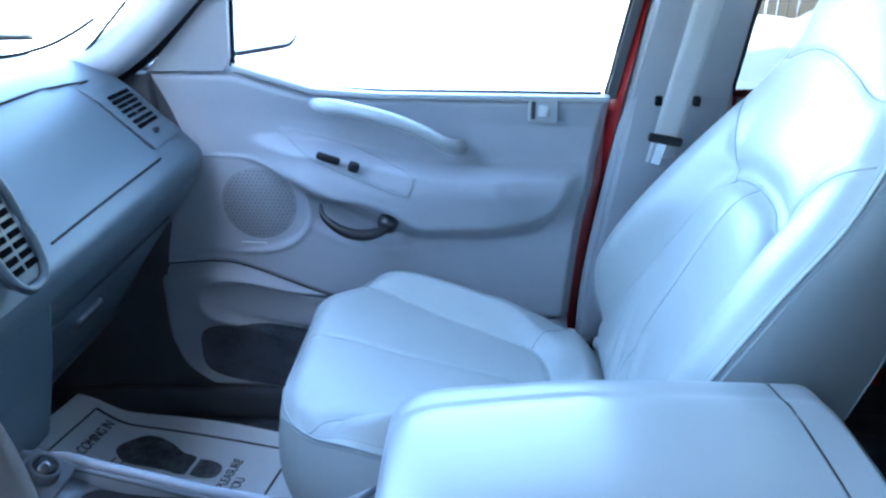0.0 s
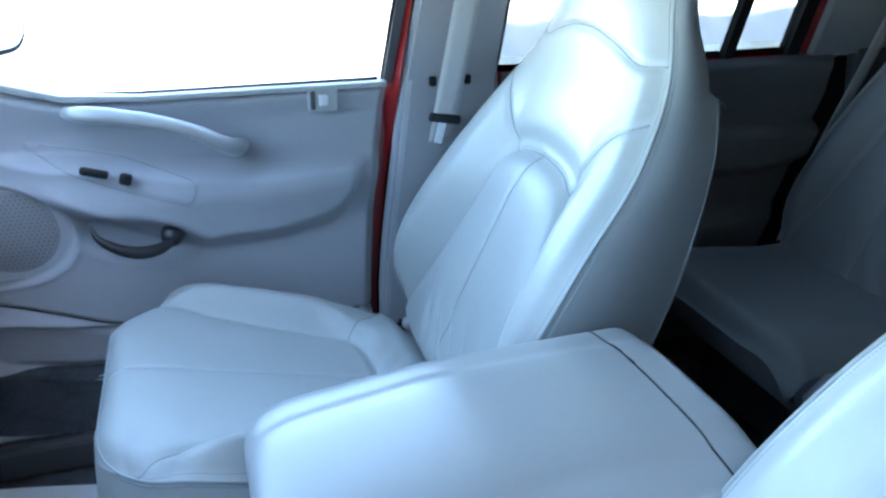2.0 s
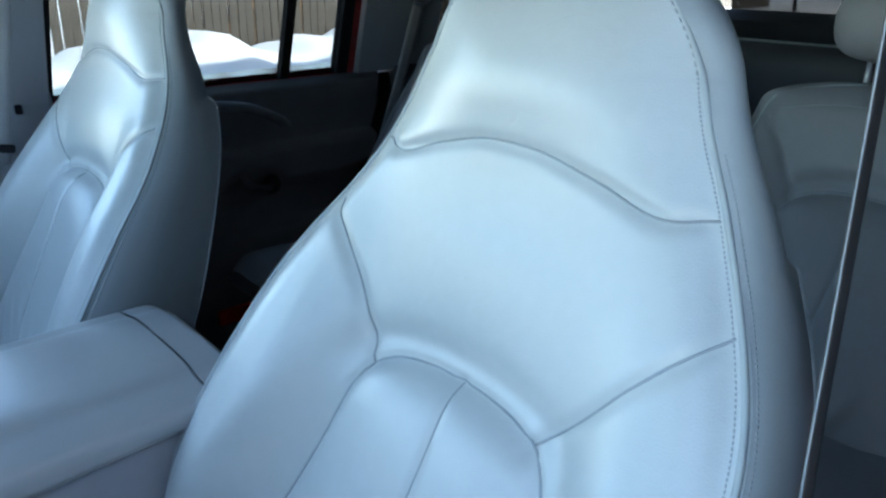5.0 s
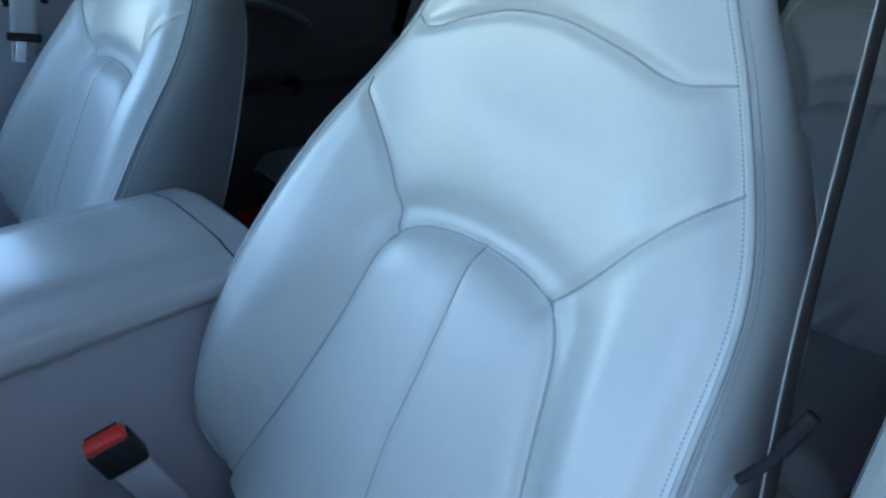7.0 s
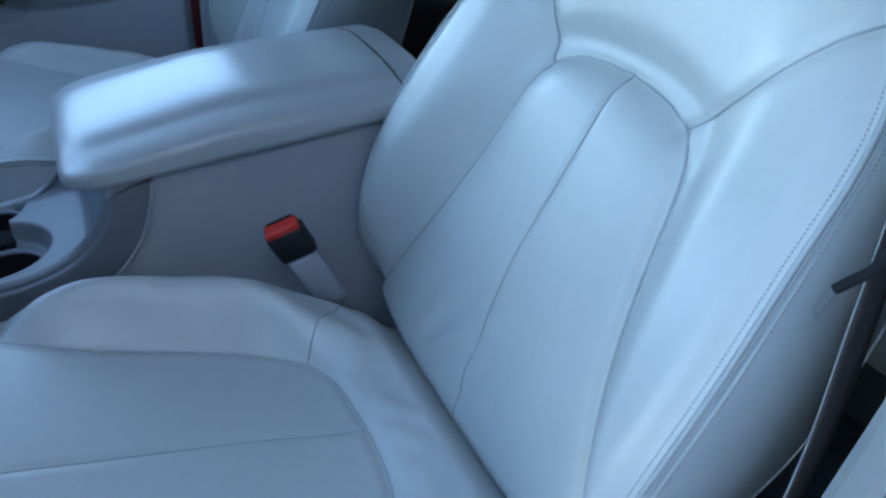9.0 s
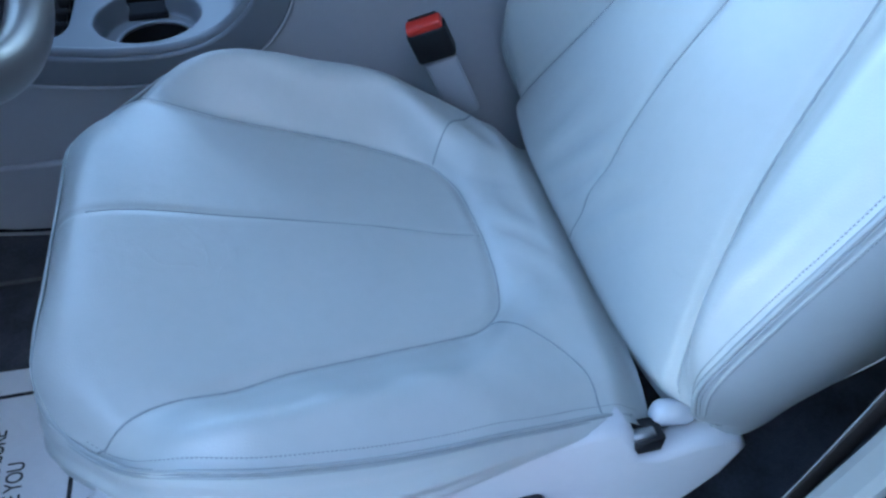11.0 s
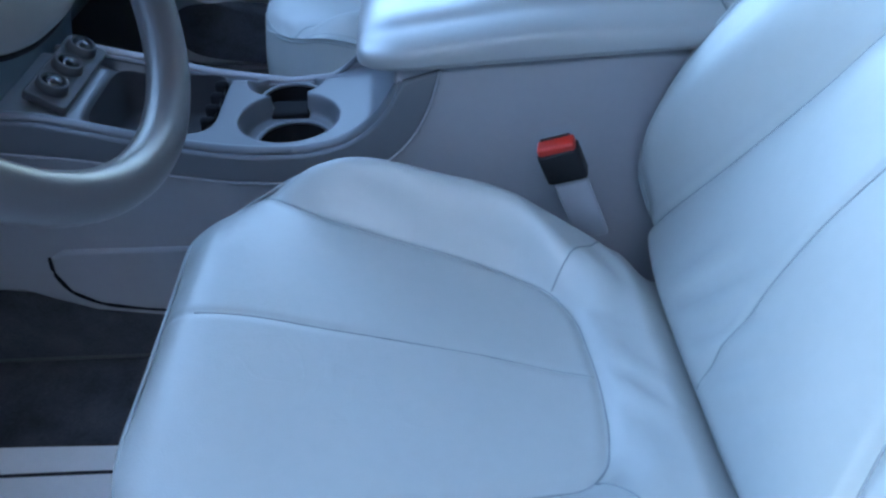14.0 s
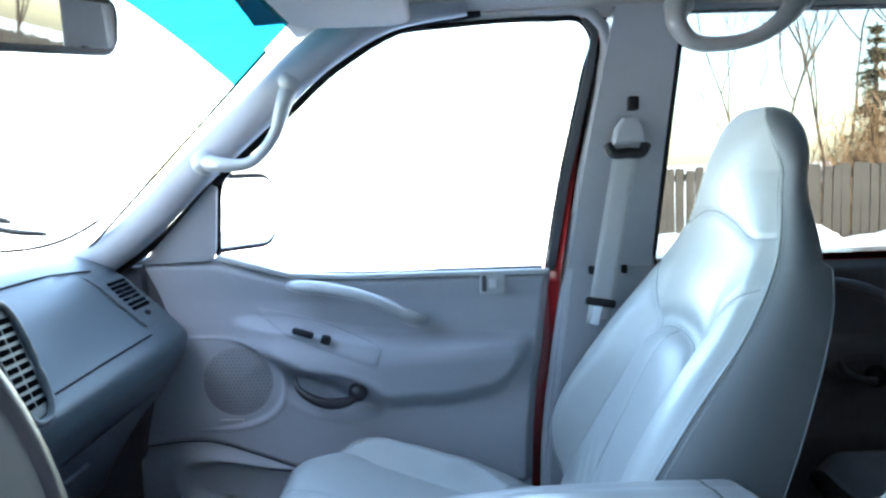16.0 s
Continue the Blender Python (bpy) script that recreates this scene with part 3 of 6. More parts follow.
    lo_out /= np.linalg.norm(lo_out, axis=1)[:, None]
    for dz, do, r, mat, nm in ((0.0010, 0.0016, 0.0016, PIPING, "piping"), (-0.0020, 0.0024, 0.0009, SEAM, "groove"), (-0.0050, 0.0030, 0.0016, PIPING, "piping")):
        part(nm, tube(loop + do * lo_out + np.array([0, 0, dz]), r, 7), mat, seat)
    for j in (len(P) + 14, len(P) + 130 - 14):
        part("seam", tube(drop[j, :24] + 0.0004 * outw[j], 0.0012, 6), SEAM, seat)
    x = np.linspace(-0.345, 0.014, 60)
    y = -0.010 * np.sin(6 * x)
    part("seam", tube(np.stack([x, m * y, cushion_z(x, y) + 0.0001], 1), 0.0008, 6), SEAM, seat)
    for k in (-1, 1):
        q = spline([(-0.008, k * 0.118), (0.017, k * 0.145), (0.044, k * 0.170), (0.062, k * 0.197), (0.064, k * 0.224)], 30)
        part("seam", tube(np.stack([q[:, 0], m * q[:, 1], cushion_z(q[:, 0], q[:, 1]) + 0.0002], 1), 0.001, 6), SEAM, seat)


LEANING = ("side_skirt", "switch_pod", "rocker_switch", "rocker_dimple", "joystick_plate", "joystick", "skirt_rib", "lumbar_knob", "lever_slot", "recline_lever", "lever_link")


def seat_base(seat, m, powered):
    """Skirt, switches and runners under a front seat. m: the door side is at -m."""
    y = -0.245
    out = [(-0.358, 0.235), (-0.363, 0.30), (-0.358, 0.395), (-0.34, 0.412), (-0.17, 0.368), (-0.02, 0.370), (0.05, 0.382), (0.082, 0.380), (0.095, 0.360), (0.105, 0.335), (0.125, 0.328),
           (0.17, 0.336), (0.205, 0.332), (0.217, 0.310), (0.20, 0.275), (0.09, 0.165), (0.04, 0.145), (-0.10, 0.160), (-0.30, 0.190), (-0.34, 0.21)]
    lo, hi = (y, y + 0.03) if m > 0 else (-y - 0.03, -y)
    skirt = part("side_skirt", prism(out, "y", lo, hi, 0.010, 3), PLATE, seat, "smooth silver-grey plastic seat skirt")
    part("skirt_inner", prism([(-0.33, 0.20), (-0.33, 0.27), (0.12, 0.29), (0.12, 0.20)], "y", -lo - 0.03 if m > 0 else -0.22, -lo if m > 0 else -0.19, 0.006), TRIM_DARK, seat)
    part("seat_pan", box(-0.12, 0, 0.275, 0.46, 0.42, 0.03, 0.008), TRIM_DARK, seat)
    for k in (-0.16, 0.16):
        part("runner", box(-0.06, k, 0.135, 0.46, 0.035, 0.05, 0.004), STEEL, seat, "steel seat runner")
        part("bracket", box(-0.25, k, 0.21, 0.04, 0.03, 0.12, 0.004), STEEL, seat)
        part("bracket", box(0.08, k, 0.21, 0.04, 0.03, 0.12, 0.004), STEEL, seat)
    if powered:
        f = y - 0.002
        # switch pod
        pod = part("switch_pod", prism(rounded(-0.347, -0.236, 0.272, 0.345, 0.02), "y", f - 0.004, f + 0.01, 0.003), PLATE, seat)
        for cx in (-0.327, -0.257):
            sw = part("rocker_switch", prism(rounded(cx - 0.0115, cx + 0.0115, 0.281, 0.336, 0.0112), "y", f - 0.012, f, 0.004, 3), BLACK, pod, "black rocker switch")
            for dz in (-0.014, 0.014):
                part("rocker_dimple", lathe([(0.0, 0.004), (0.004, 0.003), (0.006, 0.0)], 14, pose(cx, f - 0.012, 0.3085 + dz, 90)), BLACK, sw)
        part("joystick_plate", prism(rounded(-0.312, -0.272, 0.284, 0.332, 0.007), "y", f - 0.006, f, 0.002), BLACK, pod)
        part("joystick", lathe([(0.0, 0.009), (0.007, 0.008), (0.010, 0.004), (0.010, 0.0)], 18, pose(-0.292, f - 0.006, 0.307, 90)), BLACK, pod, "black four-way seat switch")
        rib = part("skirt_rib", box(-0.224, f - 0.001, 0.306, 0.009, 0.008, 0.060, 0.004, 3), PLATE, skirt)
        # lumbar knob with finger grips
        a = np.linspace(0, 2 * math.pi, 144, endpoint=False)
        rad = 0.0295 + 0.0055 * np.abs(np.cos(4.5 * a)) ** 0.45
        P = np.stack([np.stack([-0.146 + k * rad * np.cos(a), np.full(144, f - h), 0.287 + k * rad * np.sin(a)], 1)
                      for k, h in ((0.97, -0.004), (1.0, 0.002), (1.0, 0.014), (0.97, 0.018), (0.90, 0.020), (0.4, 0.020), (0.01, 0.020))])
        part("lumbar_knob", grid_mesh("lumbar_knob", P, wrap_v=True, flip=True), BLACK, seat, "black fluted lumbar knob")
        # recline lever in its slot
        part("lever_slot", prism(rounded(-0.020, 0.014, 0.270, 0.312, 0.012), "y", f - 0.003, f + 0.01, 0.002), BLACK, seat)
        lev = spline([(-0.075, 0.280), (-0.066, 0.300), (-0.035, 0.308), (-0.010, 0.304), (0.0, 0.288), (-0.012, 0.270), (-0.042, 0.262), (-0.068, 0.267)], 26)
        part("recline_lever", prism([tuple(p) for p in lev], "y", f - 0.022, f - 0.004, 0.007, 3), TRIM_DARK, seat, "dark grey flip-up recline lever")
        part("lever_link", tube([(0.0, f - 0.008, 0.298), (0.012, f + 0.0, 0.304)], 0.005, 8), STEEL, seat)
    # the skirt leans: its foot stands further out than its top
    lean = Matrix(((1, 0, 0, 0), (0, 1, 0.10 * m, -0.10 * m * 0.335), (0, 0, 1, 0), (0, 0, 0, 1)))
    for ob in seat.children_recursive:
        if ob.name.split(".")[0] in LEANING:
            ob.data.transform(lean)
    # hinge at the foot of the back
    part("hinge_cover", box(0.140, (y + 0.026) * m, 0.356, 0.046, 0.022, 0.026, 0.010, 3, (0, 12, 0)), PLATE, seat, "pale rounded hinge cap")
    part("hinge_slot", box(0.108, (y + 0.014) * m, 0.346, 0.030, 0.024, 0.022, 0.002), BLACK, seat, "dark slot round the hinge")
    part("hinge_bolt", box(0.102, (y + 0.010) * m, 0.356, 0.026, 0.012, 0.010, 0.004), STEEL, seat)


def front_seat(label, m, at, powered):
    seat = thing("car_seat", label, "car seat", group="front seats", at=at)
    seat_back(seat, True, m, full=powered)
    seat_cushion(seat, m)
    seat_base(seat, m, powered)
    return seat


driver = front_seat("light grey leather driver's seat with creased cushion and power switches", 1, (0, YC, 0), True)
passenger = front_seat("light grey leather front passenger seat beside the console", -1, (-0.010, 0.902, -0.002), False)


# ---- car shell ----
floor = part("floor", grid_mesh("floor", np.stack(np.meshgrid(np.linspace(-1.02, 2.75, 120), np.linspace(-0.33, 1.235, 50), indexing="ij") + [np.zeros((120, 50))], -1)
             + np.array([0, 0, FLOOR - 0.004])), CARPET)
tagged(floor, "dark blue-grey car floor carpet", "carpet", kind="structure")
firewall = part("firewall", prism([(-1.30, 0.02), (-1.30, 0.60), (-1.26, 0.60), (-1.06, 0.12), (-0.98, 0.094), (-0.98, 0.02)], "y", -0.33, 1.235, 0.0), CARPET)
tagged(firewall, "carpeted toe board below the dash", "carpet", kind="structure")
underbody = part("underbody", box(0.75, MID, 0.03, 4.0, 1.62, 0.05, 0.01), RUBBER)
tagged(underbody, "dark underside of the car", "car body", kind="structure")


def leaning(outline, off0, off1, sign=1):
    """A plate that follows the lean of the side glass, between two offsets outwards. sign -1: the driver's side."""
    bm = bmesh.new()
    rings = []
    for off in (off0, off1):
        ring = []
        for x, z in outline:
            y = float(side_y(z)) if z > 0.80 else 1.235
            y += off
            ring.append(bm.verts.new((x, y if sign > 0 else 2 * MID - y, z)))
        rings.append(ring)
    a, b = rings
    n = len(outline)
    bm.faces.new(a)
    bm.faces.new(b[::-1])
    for i in range(n):
        bm.faces.new((a[i], b[i], b[(i + 1) % n], a[(i + 1) % n]))
    return recalc(bm)


# roof, lined
def roof_grid(z, drop, x0=-0.36, x1=2.6, w=0.66):
    u, v = np.linspace(0, 1, 40), np.linspace(-1, 1, 40)
    U, V = np.meshgrid(u, v, indexing="ij")
    X = x0 + (x1 - x0) * U - 0.085 * (1 - V**2) * (1 - U) ** 8
    Yy = MID + w * V
    Z = z - drop * np.abs(V) ** 5 - 0.03 * (1 - U) ** 6
    return np.stack([X, Yy, Z], -1)


ceiling = part("ceiling", grid_mesh("ceiling", roof_grid(1.335, 0.05)), HEADLINER)
tagged(ceiling, "grey cloth headliner", "ceiling", kind="structure")
roof = part("roof", grid_mesh("roof", roof_grid(1.40, 0.08, -0.45, 2.65, 0.72)), RED_PAINT)
tagged(roof, "red painted car roof", "roof", kind="structure")

for sign, tag in ((1, "passenger"), (-1, "driver")):
    kick = part("kick_panel_" + tag, prism([(-1.32, 0.05), (-1.32, 0.83), (-0.95, 0.84), (-0.72, 0.83), (-0.70, 0.60), (-0.735, 0.45), (-0.73, 0.25), (-0.66, 0.14), (-0.60, 0.05)], "y", *sorted((MID + sign * 0.766, MID + sign * 0.84)), 0.004), TRIM_DARK)
    tagged(kick, "dark plastic kick panel beside the footwell", "trim", kind="structure")

hinge = part("hinge_pillar", prism([(-1.15, 0.05), (-1.15, 0.84), (-0.80, 0.845), (-0.585, 0.835), (-0.585, 0.05)], "y", 1.2435, 1.31, 0.004), TRIM_DARK)
tagged(hinge, "dark hinge pillar behind the front edge of the door", "car body", kind="structure")

# passenger side: roof rail, pillars, rear quarter
for sign, tag in ((1, "passenger"), (-1, "driver")):
    rail = part("roof_rail_" + tag, leaning([(-0.25, 1.262), (-0.07, 1.280), (0.19, 1.288), (1.10, 1.285), (2.60, 1.26), (2.60, 1.40), (-0.30, 1.40)], -0.02, 0.07, sign), HEADLINER)
    tagged(rail, "grey lined roof rail above the side windows", "trim", kind="structure")
    sill = part("sill_" + tag, box(-0.30, MID + sign * 0.835, 0.06, 2.6, 0.10, 0.16, 0.012), RED_PAINT)
    tagged(sill, "red painted door sill", "car body", kind="structure")
    plate = part("sill_trim_" + tag, prism([(-1.0, 0.10), (-1.0, 0.155), (-0.86, 0.170), (0.22, 0.170), (1.0, 0.160), (1.0, 0.10)], "y", *sorted((MID + sign * 0.745, MID + sign * 0.785)), 0.012), TRIM_DARK)
    tagged(plate, "dark plastic sill trim along the carpet", "trim", kind="structure")

# B pillar trim (both sides), rear body
B_OUT = [(0.150, 0.80), (0.172, 1.0), (0.201, 1.20), (0.216, 1.29), (0.335, 1.29), (0.330, 1.20), (0.322, 0.98), (0.318, 0.80)]
for sign, tag in ((1, "passenger"), (-1, "driver")):
    up = part("pillar_trim_" + tag, leaning(B_OUT if sign > 0 else [(x + 0.10, z) for x, z in B_OUT], *((-0.022, 0.045) if sign > 0 else (0.05, 0.10)), sign), TRIM)
    tagged(up, "grey plastic pillar trim behind the front door", "trim", kind="structure")
    y0, y1 = sorted((MID + sign * 0.760, MID + sign * 0.83))
    foot = [(0.094, 0.10), (0.098, 0.375), (0.109, 0.487), (0.125, 0.616), (0.140, 0.726), (0.151, 0.82), (0.325, 0.82), (0.345, 0.60), (0.42, 0.30), (0.46, 0.10)]
    if sign < 0:
        foot = [(0.125, 0.10), (0.155, 0.40), (0.225, 0.68), (0.268, 0.82), (0.325, 0.82), (0.345, 0.60), (0.42, 0.30), (0.46, 0.10)]
        y0, y1 = -0.362, -0.328
        for nm, lab, dx, ya, yb, mt in (("jamb_seal_driver", "black seal along the door opening", 0.004, -0.388, -0.362, RUBBER), ("jamb_driver", "red painted door jamb", 0.020, -0.48, -0.388, RED_PAINT)):
            tagged(part(nm, prism([(x + (dx if x < 0.3 else 0.0), z) for x, z in foot], "y", ya, yb, 0.004), mt), lab, "car body", kind="structure")
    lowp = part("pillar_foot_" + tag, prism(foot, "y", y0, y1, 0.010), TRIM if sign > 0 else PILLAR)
    tagged(lowp, "grey plastic lower pillar trim", "trim", kind="structure")
    if sign > 0:
        edge = [(0.050, 0.10), (0.052, 0.375), (0.075, 0.55), (0.100, 0.75), (0.113, 0.80), (0.138, 0.98), (0.172, 1.18), (0.186, 1.255), (0.200, 1.255), (0.183, 1.18), (0.160, 0.98), (0.141, 0.80), (0.117, 0.616), (0.101, 0.487), (0.090, 0.375), (0.086, 0.10)]
    else:
        edge = [(0.208, 0.10), (0.194, 0.45), (0.205, 0.80), (0.246, 1.03), (0.285, 1.285), (0.310, 1.285), (0.272, 1.03), (0.240, 0.80), (0.235, 0.45), (0.250, 0.10)]
    red = part("door_jamb_" + tag, leaning(edge, *((0.022, 0.08) if sign > 0 else (0.09, 0.15)), sign), RED_PAINT)
    tagged(red, "red painted door jamb", "car body", kind="structure")
    pts = np.array([(0.106, 0.12), (0.110, 0.45), (0.134, 0.64), (0.158, 0.80), (0.182, 1.0), (0.210, 1.20), (0.208, 1.250), (0.180, 1.280), (0.08, 1.290)] if sign > 0 else [(0.152, 0.12), (0.140, 0.45), (0.150, 0.80), (0.185, 1.03), (0.212, 1.24)])
    p3 = spline([(x + (0 if sign > 0 else 0.11 * z), MID + sign * (float(side_y(max(z, 0.8))) - MID + (-0.004 if sign > 0 else 0.065)), z) for x, z in pts], 40)
    seal = part("door_seal_" + tag, tube(p3 + np.array([-0.006, 0, 0]), 0.011, 8), TRIM)
    tagged(seal, "grey rubber door seal", "trim", kind="structure")

blk0 = part("pillar_core", leaning([(0.050, 0.10), (0.062, 0.40), (0.085, 0.60), (0.118, 0.80), (0.205, 1.285), (0.30, 1.285), (0.28, 0.80), (0.28, 0.10)], 0.052, 0.075, 1), RUBBER)
tagged(blk0, "dark core of the pillar behind the front door", "trim", kind="structure")

# rear doors, quarter panels and tail
REAR_SKIN = [(0.40, 0.10), (0.345, 0.60), (0.33, 0.81), (1.03, 0.815), (1.09, 0.805), (1.07, 0.60), (1.00, 0.30), (0.90, 0.10)]
for sign, tag in ((1, "passenger"), (-1, "driver")):
    y0, y1 = sorted((MID + sign * 0.805, MID + sign * 0.88))
    sk = part("rear_door_skin_" + tag, prism(REAR_SKIN, "y", y0, y1, 0.0), RED_PAINT)
    tagged(sk, "red rear door body", "car body", kind="structure")
    gap = part("rear_seal_" + tag, prism([(0.86, 0.05), (0.95, 0.40), (1.02, 0.79), (1.34, 0.79), (1.34, 0.05)], "y", *sorted((MID + sign * 0.784, MID + sign * 0.80)), 0.0), RUBBER)
    tagged(gap, "black seal behind the rear door", "trim", kind="structure")
    c = part("rear_pillar_" + tag, leaning([(1.05, 0.80), (1.04, 1.29), (1.27, 1.29), (1.30, 0.80)], -0.02, 0.06, sign), TRIM)
    tagged(c, "grey trim of the rear pillar", "trim", kind="structure")
    cr = part("rear_jamb_" + tag, leaning([(1.030, 0.80), (1.022, 1.29), (1.046, 1.29), (1.056, 0.80)], 0.0, 0.05, sign), RED_PAINT)
    tagged(cr, "red painted rear door jamb", "car body", kind="structure")
    blk = part("window_post_" + tag, leaning([(0.838, 0.80), (0.845, 1.29), (0.865, 1.29), (0.862, 0.80)], 0.0, 0.02, sign), RUBBER)
    tagged(blk, "black post between the rear windows", "trim", kind="structure")
    blk2 = part("window_edge_" + tag, leaning([(0.998, 0.80), (0.990, 1.29), (1.022, 1.29), (1.030, 0.80)], 0.0, 0.03, sign), RUBBER)
    tagged(blk2, "black rear edge of the side window", "trim", kind="structure")
    blk3 = part("window_front_" + tag, leaning([(0.318, 0.80), (0.335, 1.29), (0.349, 1.29), (0.332, 0.80)], 0.0, 0.04, sign), RUBBER)
    tagged(blk3, "black front edge of the rear side window", "trim", kind="structure")
    q = part("quarter_panel_" + tag, prism([(1.0, 0.05), (1.20, 0.60), (1.16, 0.82), (2.75, 0.88), (2.78, 0.05)], "y", *sorted((MID + sign * 0.76, MID + sign * 0.86)), 0.01), TRIM_DARK)
    tagged(q, "dark grey cargo side panel", "trim", kind="structure")
    skin = part("body_side_" + tag, prism([(0.98, 0.05), (1.10, 0.40), (1.16, 0.84), (2.78, 0.89), (2.86, 0.45), (2.84, 0.05)], "y", *sorted((MID + sign * 0.861, MID + sign * 0.885)), 0.006), RED_PAINT)
    tagged(skin, "red painted rear body side", "car body", kind="structure")
    wing = part("wing_" + tag, prism([(-0.90, 0.10), (-0.66, 0.10), (-0.66, 0.82), (-1.02, 0.84), (-1.40, 0.81), (-2.28, 0.70), (-2.30, 0.20), (-2.15, 0.10)], "y", *sorted((MID + sign * 0.861, MID + sign * 0.885)), 0.006), RED_PAINT)
    tagged(wing, "red painted front wing", "car body", kind="structure")
    d = part("tail_pillar_" + tag, leaning([(2.35, 0.85), (2.30, 1.30), (2.62, 1.30), (2.70, 0.85)], -0.02, 0.06, sign), TRIM_DARK)
    tagged(d, "dark tail pillar trim", "trim", kind="structure")
tail = part("tailgate", prism([(2.62, 0.05), (2.62, 0.88), (2.66, 0.915), (2.74, 0.91), (2.76, 0.05)], "y", MID - 0.82, MID + 0.82, 0.012), TRIM_DARK)
tagged(tail, "dark brown-grey tailgate trim", "tailgate", kind="structure")

gate = part("tailgate_skin", prism([(2.765, 0.05), (2.765, 0.90), (2.80, 0.90), (2.84, 0.45), (2.82, 0.05)], "y", MID - 0.84, MID + 0.84, 0.008), RED_PAINT)
tagged(gate, "red painted tailgate", "car body", kind="structure")
nose = part("nose_panel", prism([(-2.33, 0.10), (-2.36, 0.60), (-2.30, 0.66), (-2.26, 0.60), (-2.26, 0.10)], "y", MID - 0.84, MID + 0.84, 0.02), RED_PAINT)
tagged(nose, "red painted front panel", "car body", kind="structure")

# panes
def pane(name, outline, mat, label, sign=1, off=0.030):
    ob = part(name, leaning(outline, off, off + 0.004, sign), mat)
    ob.visible_shadow = mat is not GLASS
    return tagged(ob, label, "window", kind="structure")


FRONT_WIN = [(-0.561, 0.845), (-0.533, 1.00), (-0.36, 1.173), (-0.219, 1.249), (-0.075, 1.267), (0.195, 1.275), (0.118, 0.80), (-0.423, 0.79)]
pane("window_1", FRONT_WIN, GLASS, "clear glass of the passenger door window")
for sign, nm in ((1, "window_2"), (-1, "window_3")):
    pane(nm, [(0.330, 0.80), (0.345, 1.285), (0.845, 1.285), (0.84, 0.80)], GLASS_TINT, "lightly tinted glass of the rear door window", sign, 0.012)
    pane(nm + "_quarter", [(0.862, 0.80), (0.865, 1.285), (0.990, 1.285), (0.998, 0.80)], GLASS_TINT, "small tinted fixed rear door glass", sign, 0.012)
    pane(nm + "_cargo", [(1.30, 0.84), (1.27, 1.285), (2.30, 1.285), (2.35, 0.86)], GLASS_SMOKE, "smoked cargo side window", sign, 0.01)
rg = part("window_4", prism([(2.70, 0.90), (2.60, 1.34), (2.604, 1.34), (2.704, 0.90)], "y", MID - 0.66, MID + 0.66, 0.0), GLASS_SMOKE)
tagged(rg, "smoked rear window", "window", kind="structure")

# windscreen with its tinted band
def screen_grid(t0, t1, n=20):
    u, v = np.linspace(t0, t1, n), np.linspace(-1, 1, 30)
    U, V = np.meshgrid(u, v, indexing="ij")
    edge = 0.94 - 0.16 * V**2
    U = np.where(U <= 0.8, U / 0.8 * edge, edge + (U - 0.8) / 0.2 * (1.08 - edge))
    X = -0.804 + 0.424 * U - 0.11 * (1 - V**2) * (1 - 0.3 * U)
    Yy = MID + (0.728 - 0.12 * U) * V
    Z = 0.874 + 0.381 * U
    return np.stack([X, Yy, Z], -1)


ws = part("windscreen", grid_mesh("windscreen", screen_grid(0, 0.80)), GLASS)
ws.visible_shadow = False
tagged(ws, "clear glass windscreen", "window", kind="structure")
wb = part("shade_band", grid_mesh("shade_band", screen_grid(0.80, 1.0)), GLASS_BAND)
wb.visible_shadow = False
tagged(wb, "cyan tinted band along the top of the windscreen", "window", kind="structure")
for sign, tag in ((1, "passenger"), (-1, "driver")):
    rim = np.array([screen_grid(0, 1.0, 40)[:, -1 if sign > 0 else 0]])[0]
    fr = part("windscreen_edge_" + tag, tube(rim[:36] + np.array([0.004, 0, 0]), 0.003, 6), RUBBER)
    tagged(fr, "thin black edge of the windscreen", "trim", kind="structure")
def on_screen(u, v, out=0.006):
    """A point just outside the windscreen."""
    return (-0.804 + 0.424 * u - 0.11 * (1 - v**2) * (1 - 0.3 * u) - out, MID + (0.728 - 0.12 * u) * v, 0.874 + 0.381 * u + out)


base = part("windscreen_base", tube(spline([on_screen(u, v) for u, v in ((0.14, 0.97), (0.09, 0.94), (0.045, 0.89), (0.03, 0.84), (0.035, 0.70), (0.045, 0.58), (0.05, 0.30), (0.05, 0.0), (0.05, -0.5), (0.04, -0.9))], 80), 0.0035, 6), RUBBER)
tagged(base, "black lower edge of the windscreen", "trim", kind="structure")
cowl = part("cowl", prism([(-1.40, 0.70), (-1.40, 0.84), (-1.16, 0.868), (-1.02, 0.872), (-1.02, 0.70)], "y", -0.31, 1.215, 0.008), RUBBER)
tagged(cowl, "black cowl panel below the windscreen", "car body", kind="structure")
hood = part("bonnet", prism([(-2.3, 0.66), (-1.9, 0.76), (-1.40, 0.82), (-1.40, 0.6), (-2.3, 0.6)], "y", -0.36, 1.26, 0.03), RED_PAINT)
tagged(hood, "red painted bonnet beyond the windscreen", "bonnet", kind="structure")

